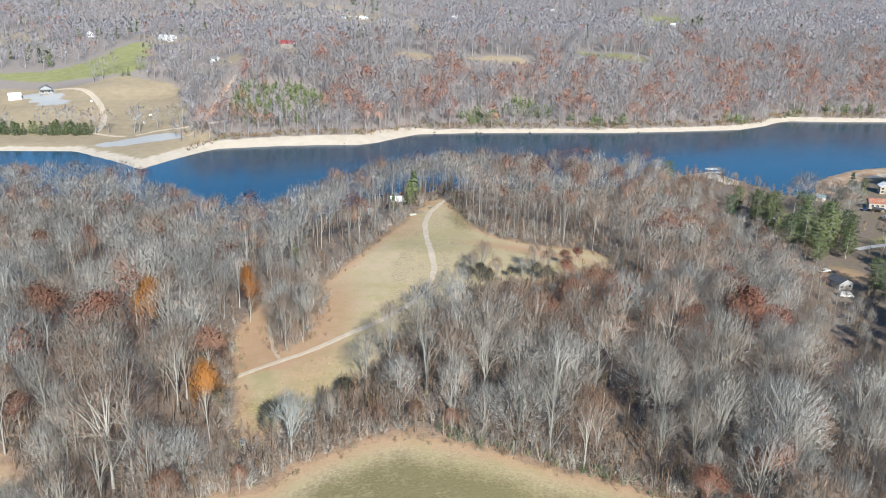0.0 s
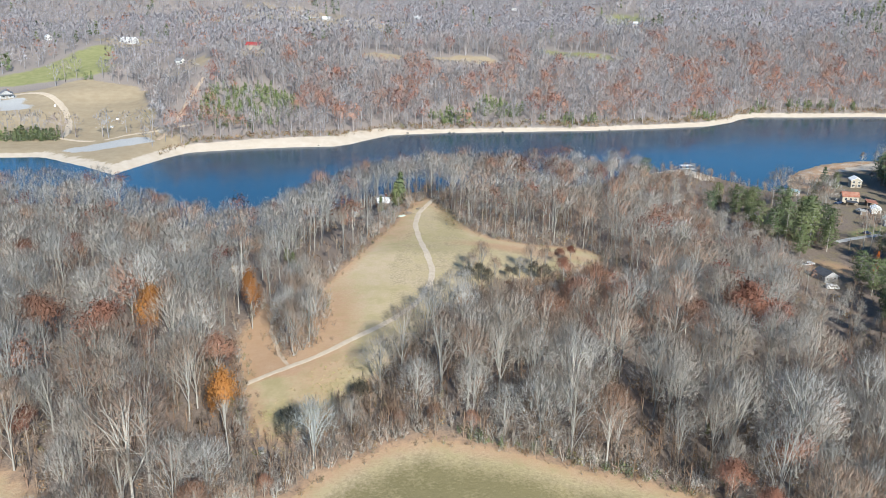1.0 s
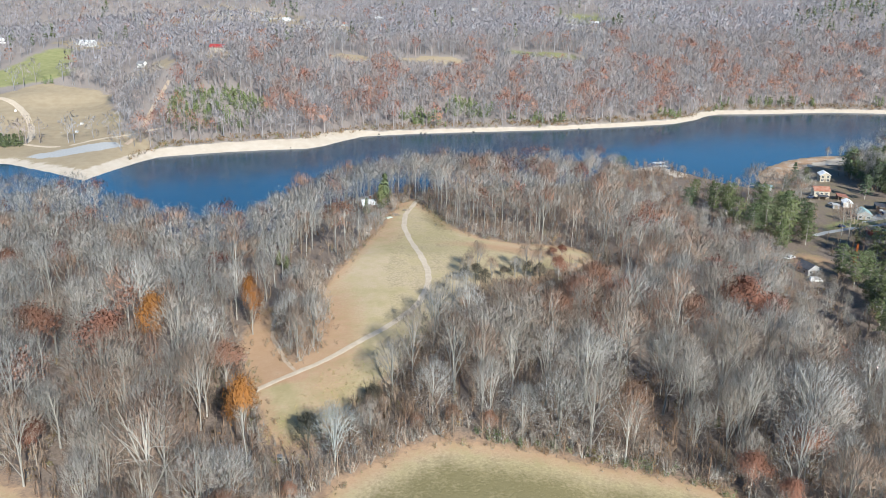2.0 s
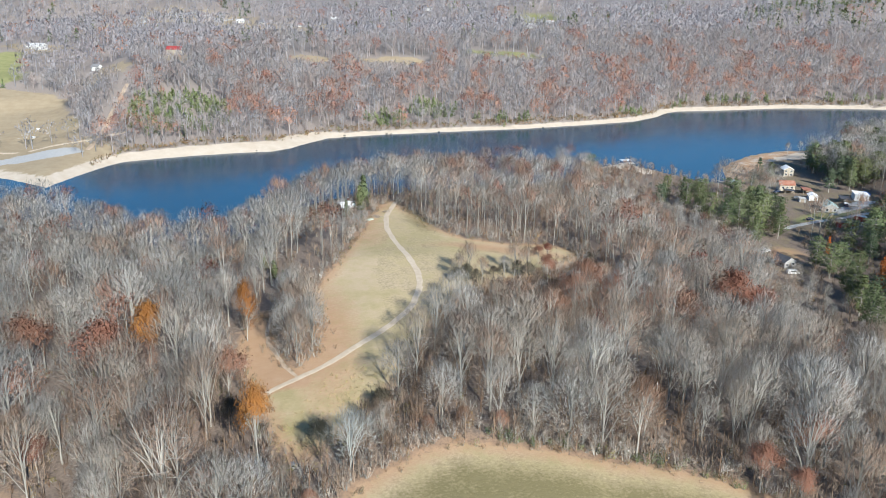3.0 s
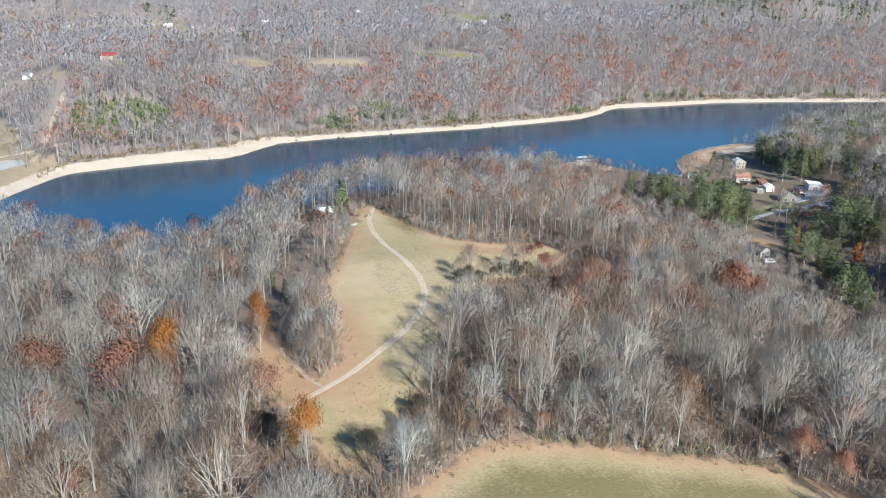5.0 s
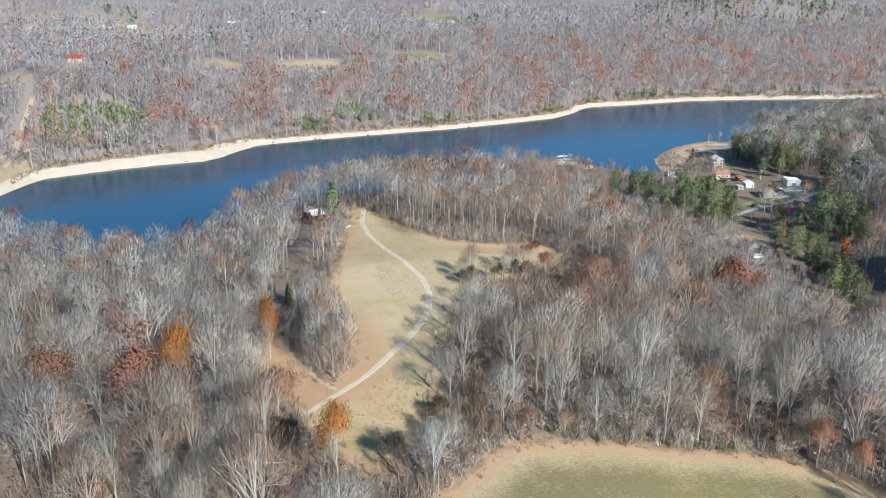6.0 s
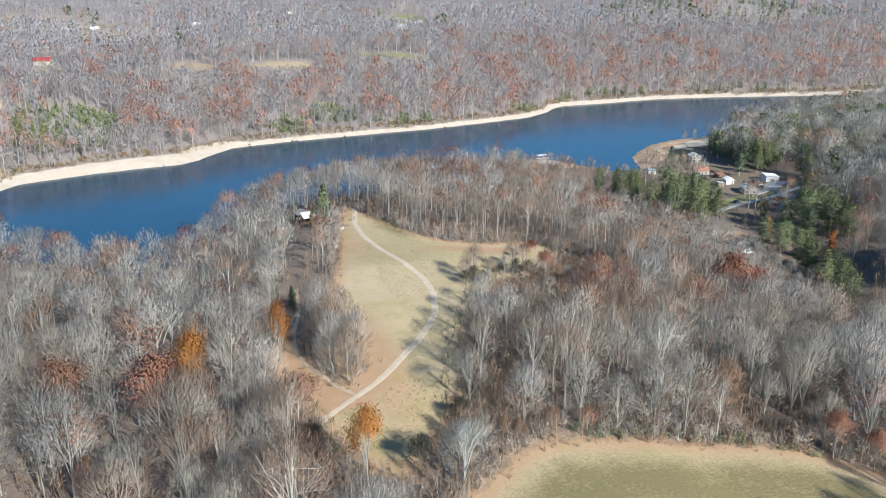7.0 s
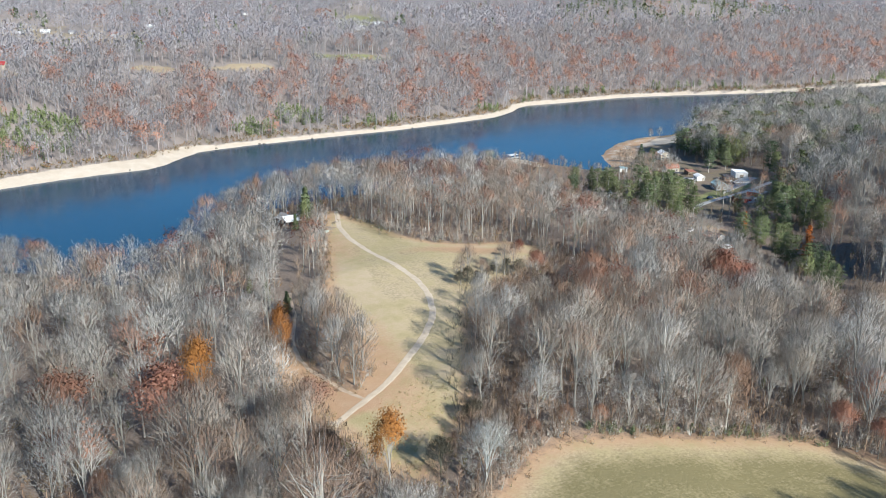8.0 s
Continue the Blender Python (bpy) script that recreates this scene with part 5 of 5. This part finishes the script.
def shed(name, label, x, y, turn, w, l, h0, h1, wall, roof, doors=True, category="shed", open_front=False, seams=0.0):
    """A lean-to: the roof falls from h1 (at -x) to h0 (at +x)."""
    base = thing(name, spot(x, y, turn), label, category)
    w, l = w * 0.86, l * 0.86
    if open_front:
        part("wall", prism([(-w / 2, -0.7), (w / 2, -0.7), (w / 2, h0), (-w / 2, h1)], l / 2 - 0.15, l / 2), wall, base)
        for sx, hh in ((-w / 2 + 0.1, h1), (w / 2 - 0.1, h0)):
            for yy in (-l / 2 + 0.1, 0.0):
                part("post", boxes((sx, yy, hh / 2 - 0.35, 0.16, 0.16, hh + 0.7)), WOOD, base)
    else:
        part("wall", prism([(-w / 2, -0.7), (w / 2, -0.7), (w / 2, h0), (-w / 2, h1)], -l / 2, l / 2), wall, base)
    r = part("roof", prism([(-w / 2 - 0.4, h1 + 0.04), (w / 2 + 0.4, h0 + 0.0), (w / 2 + 0.4, h0 + 0.14), (-w / 2 - 0.4, h1 + 0.18)], -l / 2 - 0.4, l / 2 + 0.4), roof, base)
    if seams:
        for i in range(1, int(l / seams)):
            yy = -l / 2 + i * seams
            part("roof_seam", prism([(-w / 2 - 0.4, h1 + 0.18), (w / 2 + 0.4, h0 + 0.14), (w / 2 + 0.4, h0 + 0.20), (-w / 2 - 0.4, h1 + 0.24)], yy - 0.04, yy + 0.04), roof, r)
    if doors and not open_front:
        d = part("door", boxes((0, -l / 2 - 0.03, 1.05, min(2.4, w * 0.5), 0.08, 2.1), bevel=0.01), WOOD, base)
        part("handle", boxes((0.3, -l / 2 - 0.09, 1.0, 0.1, 0.05, 0.1)), GLASS, d)
    return base


# the white-roofed house in the trees by the clearing
house("farmhouse", "white and brick house with grey roof beside woods", -17.5, 360.5, 20, 8, 11, 3.0, 1.9, BRICKWALL, GREYROOF,
      front=((-2.3, 1.6, 1.2, 1.2), (2.3, 1.6, 1.2, 1.2)), side=((-3, 1.6, 1.2, 1.2), (0, 1.6, 1.2, 1.2), (3, 1.6, 1.2, 1.2)), door=0.2, chimney=True)
shed("house_porch", "white metal porch roof in front of the farmhouse", -17.5, 354, -82, 5.4, 8.0, 2.5, 4.1, BRICKWALL, WHITEROOF, open_front=True, seams=0.9, category="porch")
shed("garden_shed", "small grey-roofed garden shed in the trees", -29, 352, 10, 3, 4.5, 2.0, 2.5, GREYWALL, CONCRETE)

# the lakeside houses
house("cabin", "two-storey cream cabin with white metal roof", 227.5, 433, -14, 7.2, 8.5, 4.6, 1.7, CREAMWALL, WHITEROOF,
      front=((-1.9, 3.5, 1.3, 1.2), (1.9, 3.5, 1.3, 1.2), (-1.9, 1.4, 1.4, 1.3), (1.9, 1.4, 1.4, 1.3)), side=((-2, 3.4, 1.1, 1.1), (2, 3.4, 1.1, 1.1)), door=0.0, seams=0.9)
house("lake_house", "cream house with rusted red metal roof", 209, 403, 76, 8.0, 10.5, 4.2, 1.9, CREAMWALL, REDROOF,
      front=((-2, 1.6, 1.2, 1.2), (2, 1.6, 1.2, 1.2)), side=((-3, 2.6, 1.3, 1.2), (0, 2.6, 1.3, 1.2), (3, 2.6, 1.3, 1.2)), door=0.0, seams=0.9)
shed("lean_to", "open lean-to with rusted red metal roof", 215.5, 394.5, -20, 6.0, 9.0, 2.3, 2.9, WOOD, REDROOF, open_front=True)
shed("porch_shed", "dark open porch below the lake house", 206.5, 395.5, -14, 6.5, 4.5, 2.2, 2.6, WOOD, DARKROOF, open_front=True)
house("garage", "low white garage with pale metal roof", 210.5, 381.5, -22, 5.6, 8.2, 2.7, 1.0, WHITEWALL, WHITEROOF, front=(), side=((-2, 1.5, 1.0, 1.0), (2, 1.5, 1.0, 1.0)), door=1.4, seams=0.9, category="garage")
shed("tool_shed", "low grey tool shed beside the garage", 203.5, 379, -22, 4.0, 5.0, 2.0, 2.4, GREYWALL, CONCRETE)
house("bungalow", "grey bungalow with pale teal metal roof", 206, 361, -20, 8.2, 11.0, 3.1, 1.8, GREYWALL, TEALROOF,
      front=((-2.4, 1.5, 1.3, 1.2), (2.4, 1.5, 1.3, 1.2)), side=((-3.2, 1.5, 1.2, 1.2), (0, 1.5, 1.2, 1.2), (3.2, 1.5, 1.2, 1.2)), door=0.0, seams=0.8)
shed("lake_lodge", "white house with flat white metal roof", 231, 374, -24, 9.0, 11.0, 3.1, 3.7, WHITEWALL, WHITEROOF, seams=1.0, category="house")
shed("boat_shed", "open shed with dark blue roof beside lodge", 221, 371.5, -24, 6.0, 9.0, 2.4, 2.9, GREYWALL, DARKROOF, open_front=True)
shed("red_cottage", "small red cottage with grey roof", 194.5, 334, -15, 6.5, 8.0, 2.4, 3.0, REDWALL, GREYROOF, category="cottage")
shed("red_store", "red and white low store shed", 207, 338.5, 30, 5.0, 7.0, 2.2, 2.7, REDWALL, WHITEROOF)
shed("boathouse", "small boathouse with teal metal roof", 189.5, 419.5, -30, 5.5, 7.0, 2.4, 3.0, WHITEWALL, TEALROOF)
house("wood_cottage", "dark-roofed cottage among pines", 143, 293, 12, 7.5, 9.5, 2.8, 1.8, GREYWALL, DARKROOF, front=((-2, 1.5, 1.2, 1.1), (2, 1.5, 1.2, 1.1)), side=((-2, 1.5, 1.1, 1.1), (2, 1.5, 1.1, 1.1)), door=0.0)
house("pine_cottage", "small white cottage between pines and woods", 147, 371, -10, 5.5, 6.5, 2.7, 1.7, WHITEWALL, WHITEROOF, front=((-1.4, 1.5, 1.0, 1.0),), side=((0, 1.5, 1.0, 1.0),), door=0.9)

# a terrace and fence by the bungalow and lodge
ter = thing("terrace", spot(224, 362, -24), "pale concrete terrace below the white lodge", "terrace")
part("slab", boxes((0, 0, 0.0, 16, 5, 0.5), bevel=0.04), CONCRETE, ter)
part("low_wall", boxes((0, -2.4, 0.45, 16, 0.2, 0.5), bevel=0.02), WHITEWALL, ter)
fence = thing("fence", spot(207, 353.2, 18), "white rail fence below the teal-roofed bungalow", "fence")
for i in range(9):
    part("post", boxes((-9 + i * 2.25, 0, 0.4, 0.12, 0.12, 1.6)), WHITEWALL, fence)
for z in (0.45, 0.8, 1.1):
    part("rail", boxes((0, -0.08, z, 18.2, 0.05, 0.13)), WHITEWALL, fence)
tarp = thing("tarpaulin", spot(240, 383, 20), "blue tarpaulin draped over a boat trailer", "tarpaulin")
bm = bmesh.new()
bmesh.ops.create_icosphere(bm, subdivisions=3, radius=1)
for v in bm.verts:
    v.co = Vector((v.co.x * 2.0, v.co.y * 3.6, max(v.co.z, 0) * 1.5)) + noise.noise_vector(v.co * 2) * 0.18
part("cover", bm, BLUECLOTH, tarp)

# the dock on the point
dock = thing("dock", pose(K * 155, K * 483, 0, 0, 0, 12), "white floating dock at the wooded point", "dock")
part("deck", boxes((0, 0, 0.45, 11, 4.2, 0.25), bevel=0.03), CONCRETE, dock)
part("roof", boxes((-1, 0, 3.1, 8, 4.6, 0.18), bevel=0.04), WHITEROOF, dock)
for sx in (-4.6, -1, 2.6):
    for sy in (-1.9, 1.9):
        part("post", rod(0.08, (sx, sy, 0.5), (sx, sy, 3.05), 6), WHITEWALL, dock)
for sx in (-4, 0, 4):
    part("float", boxes((sx, 0, 0.12, 1.6, 3.8, 0.55), bevel=0.08), CARDARK, dock)
part("gangway", boxes((-1, -5.2, 0.75, 1.5, 6.4, 0.14)), WOOD, dock)
pier = thing("jetty", pose(K * 189, K * 431, 0, 0, 0, 24), "weathered wooden jetty by the teal boathouse", "jetty")
for i in range(14):
    part("plank", boxes((0, -4 + i * 0.62, 0.85, 2.2, 0.56, 0.07)), WOOD, pier)
for sx in (-1, 1):
    for sy in (-3.6, 0, 3.8):
        part("pile", rod(0.11, (sx, sy, -1.5), (sx, sy, 1.2), 7), WOOD, pier)


# ---- vehicles ----
def vehicle(name, label, x, y, turn, paint_mat, kind="car", category="car"):
    l, w = (4.5, 1.8) if kind == "car" else (5.6, 2.0)
    base = thing(name, spot(x, y, turn, 0.05), label, category)
    if kind == "car":
        prof = [(-2.2, 0.35), (2.2, 0.35), (2.25, 0.75), (1.2, 0.95), (0.6, 1.42), (-1.1, 1.45), (-1.9, 1.0), (-2.25, 0.92)]
    elif kind == "van":
        prof = [(-2.7, 0.4), (2.7, 0.4), (2.75, 1.0), (2.1, 1.2), (1.6, 2.1), (-2.6, 2.2), (-2.75, 1.2)]
    else:
        prof = [(-2.8, 0.45), (2.8, 0.45), (2.8, 1.0), (1.6, 1.1), (1.1, 1.75), (-0.3, 1.78), (-0.5, 1.1), (-2.8, 1.1)]
    bm = prism(prof, -w / 2, w / 2)
    bmesh.ops.bevel(bm, geom=bm.edges[:], offset=0.07, segments=2, affect="EDGES")
    body = part("body", bm, paint_mat, base)
    zt = {"car": 1.18, "van": 1.65, "pickup": 1.42}[kind]
    xa, xb = {"car": (-1.2, 0.7), "van": (-1.8, 1.5), "pickup": (-0.3, 1.1)}[kind]
    for s in (-1, 1):
        part("side_window", boxes(((xa + xb) / 2, s * (w / 2 + 0.005), zt, (xb - xa) * 0.85, 0.03, 0.36)), GLASS, body)
    fx0 = {"car": (0.92, 1.20), "van": (1.88, 1.66), "pickup": (1.38, 1.43)}[kind]
    m = Matrix.Translation((fx0[0], 0, fx0[1])) @ Matrix.Rotation(radians(-38), 4, "Y") @ Matrix.Diagonal((0.05, w * 0.8, 0.55, 1))
    bm = bmesh.new()
    bmesh.ops.create_cube(bm, size=1, matrix=m)
    part("windscreen", bm, GLASS, body)
    if kind == "pickup":
        part("bed", boxes((-1.65, 0, 1.08, 2.0, w * 0.82, 0.08)), CARDARK, body)
    for sx in (-l * 0.31, l * 0.31):
        for s in (-1, 1):
            wh = part("wheel", rod(0.34, (sx, s * (w / 2 - 0.16), 0.34), (sx, s * (w / 2 + 0.05), 0.34), 14), RUBBER, base)
            part("rim", rod(0.19, (sx, s * (w / 2 + 0.04), 0.34), (sx, s * (w / 2 + 0.07), 0.34), 10), CARGREY, wh)
    for s in (-1, 1):
        part("headlight", boxes((l / 2 + (-0.02 if kind == "car" else -0.05), s * w * 0.36, 0.72 if kind == "car" else 0.85, 0.06, 0.3, 0.16)), CONCRETE, base)
    return base


vehicle("pickup_truck", "white pickup truck parked on orange clay", 144, 308, 20, CARWHITE, "pickup", "truck")
vehicle("van", "white van parked beside a dark-roofed cottage", 141, 283, -10, CARWHITE, "van", "van")
vehicle("car", "red car parked in a cluttered yard", 198, 332, 10, CARRED)
vehicle("car", "silver car parked in a cluttered yard", 203, 335, 50, CARGREY)
vehicle("car", "white car parked in a cluttered yard", 211, 342, 80, CARWHITE)
vehicle("pickup_truck", "white pickup truck beside the red store", 200, 341, 35, CARWHITE, "pickup", "truck")
vehicle("car", "dark blue car parked by the boat shed", 217, 364, 66, CARDARK)
vehicle("car", "white car parked by the boat shed", 219, 367.5, 60, CARWHITE)
vehicle("car", "dark car parked beside the concrete drive", 188, 347, 12, CARDARK)
vehicle("car", "silver car parked by the garage", 205, 385, -30, CARGREY)
vehicle("pickup_truck", "dark pickup truck beside the lake house", 202, 399, 20, CARDARK, "pickup", "truck")
vehicle("car", "silver car parked behind the red store", 213, 336, 15, CARGREY)


# ---- things at the top of the clearing ----
boat = thing("rowing_boat", spot(-11, 330.5, 25), "pale green upturned boat on dry grass", "boat")
bm = bmesh.new()
bmesh.ops.create_icosphere(bm, subdivisions=3, radius=1)
for v in bm.verts:
    v.co = Vector((v.co.x * 2.4, v.co.y * 0.85 * (1 - 0.25 * v.co.x), max(v.co.z, -0.05) * 0.75))
part("hull", bm, surface("pale_green_paint", (0.38, 0.44, 0.38), (0.50, 0.55, 0.48), 1.2, 0.6), boat)
part("keel", boxes((0, 0, 0.75, 3.6, 0.07, 0.10)), WOOD, boat)
pile = thing("brush_pile", spot(-8, 334, 0), "pile of cut brush and boards on grass", "brush pile")
for i in range(22):
    a = rng.uniform(0, 6.28)
    c = rng.normal(0, 0.8, 2)
    part("branch", rod(rng.uniform(0.04, 0.09), (c[0] - math.cos(a) * 1.3, c[1] - math.sin(a) * 1.3, rng.uniform(0.05, 0.5)), (c[0] + math.cos(a) * 1.3, c[1] + math.sin(a) * 1.3, rng.uniform(0.2, 1.0)), 5), WOOD, pile)
table = thing("picnic_table", spot(-4, 341, 40), "weathered wooden picnic table on bare earth", "table")
for i in range(5):
    part("board", boxes((0, -0.36 + i * 0.18, 0.75, 1.9, 0.15, 0.04)), WOOD, table)
for s in (-0.75, 0.75):
    part("bench", boxes((0, s, 0.45, 1.9, 0.26, 0.04)), WOOD, table)
    part("trestle", boxes((s, 0, 0.4, 0.1, 1.7, 0.08), (s, -0.4, 0.36, 0.1, 0.1, 0.75), (s, 0.4, 0.36, 0.1, 0.1, 0.75)), WOOD, table)
post = thing("wooden_post", spot(15, 163.5, 0), "weathered pale post at the field edge", "post")
part("shaft", rod(0.16, (0, 0, -0.4), (0.1, 0, 4.2), 8), WOOD, post)
blind = thing("deer_stand", spot(-43, 167, 20) @ Matrix.Scale(0.6, 4), "small grey hunting blind among yellow grass", "blind")
part("hut", boxes((0, 0, 1.1, 2.0, 2.0, 2.2), bevel=0.05), GREYWALL, blind)
part("roof", boxes((0, 0, 2.28, 2.4, 2.4, 0.12), bevel=0.03), GREYROOF, blind)
part("opening", boxes((0, -1.01, 1.4, 1.2, 0.04, 0.5)), GLASS, blind)

# rocks on the far beach
for i, (px, py) in enumerate(((29, 593.8), (26, 594.6), (-3, 590.4), (63, 598.4), (140, 606), (-60, 548.5))):
    bm = bmesh.new()
    bmesh.ops.create_icosphere(bm, subdivisions=2, radius=1)
    for v in bm.verts:
        v.co = v.co * (1 + 0.35 * noise.noise(v.co * 1.7 + Vector((i * 3, 0, 0))))
        v.co.z *= 0.6
    me = bpy.data.meshes.new("boulder")
    bm.to_mesh(me)
    bm.free()
    me.materials.append(STONE)
    rock = new("boulder", me)
    rock.matrix_world = pose(K * px, K * py, K * max(0.1, height(px, py)) + 0.2, 0, 0, i * 50) @ Matrix.Scale(1.3 - 0.1 * i, 4)
    tagged(rock, "dark rounded boulder at the water's edge", "rock", "boulders on the beach")

# ---- farms and houses in the distance ----
house("lakeview_house", "large grey-roofed farmhouse with pale gravel yard", -292, 655, 25, 12, 15, 4.0, 3.0, GREYWALL, GREYROOF, front=((-3, 2, 1.8, 1.6), (3, 2, 1.8, 1.6)), side=((-5, 2, 1.8, 1.6), (0, 2, 1.8, 1.6), (5, 2, 1.8, 1.6)), door=0.0, porch=2.6, chimney=True, category="house")
house("white_barn", "white metal barn with white roof", -309, 641, -62, 9, 12, 3.6, 1.9, WHITEWALL, WHITEROOF, front=((0, 1.8, 3.0, 2.8),), category="barn")
house("white_house", "distant white house on a green hill", -252, 832, 70, 11, 22, 4.2, 2.4, WHITEWALL, WHITEROOF, front=((-2.5, 2, 1.6, 1.5), (2.5, 2, 1.6, 1.5)), side=((-5, 2, 1.8, 1.6), (5, 2, 1.8, 1.6)), door=0.0)
house("red_barn", "distant barn with bright red metal roof", -127, 752, 75, 11, 17, 4.0, 2.6, CREAMWALL, surface("red_metal_roof", (0.36, 0.05, 0.05), (0.44, 0.09, 0.08), 0.4, 0.5), front=((0, 1.7, 3, 2.8),), category="barn", seams=1.2)
for i, (px, py, tr, ww, ll, ro, la) in enumerate(((-87, 1046, 80, 12, 20, WHITEROOF, "distant white farmhouse beside a country road"), (-112, 1052, 70, 10, 16, WHITEROOF, "distant white shed beside a country road"),
                                                   (-62, 1040, 85, 10, 15, GREYROOF, "distant pale house beside a country road"), (238, 990, 80, 11, 24, WHITEROOF, "distant long white poultry house"), (262, 1000, 80, 9, 18, WHITEROOF, "distant white farm shed"),
                                                   (-185, 735, 60, 10, 14, GREYROOF, "grey-roofed house among bare trees"), (-330, 850, 30, 10, 15, WHITEROOF, "white house among bare trees"), (-20, 1055, 75, 10, 18, REDROOF, "distant rust-roofed barn on a tan field"),
                                                   (20, 1065, 80, 9, 20, WHITEROOF, "distant white row of sheds"), (430, 1240, 60, 12, 20, WHITEROOF, "distant white house among grey woods"), (150, 1180, 70, 11, 18, GREYROOF, "distant grey-roofed house in woods"))):
    house("far_house", la, px, py, tr, ww * 0.7, ll * 0.62, 3.4, 2.2, WHITEWALL, ro, front=((-2.5, 2, 1.5, 1.5), (2.5, 2, 1.5, 1.5)), side=((-4, 2, 1.6, 1.5), (4, 2, 1.6, 1.5)), door=0.0)
for px, py, la in ((-197, 583, "white round hay bale on the tan field"), (-199, 603, "white-wrapped hay bale on the tan slope"), (-250, 632, "pale hay bale near the farm road")):
    bale = thing("hay_bale", spot(px, py, px, 0.75), la, "hay bale", "hay bales")
    bm = rod(0.95, (-1.1, 0, 0.1), (1.1, 0, 0.1), 16)
    bmesh.ops.bevel(bm, geom=bm.edges[:], offset=0.08, segments=1, affect="EDGES")
    part("wrap", bm, WHITEWALL, bale)
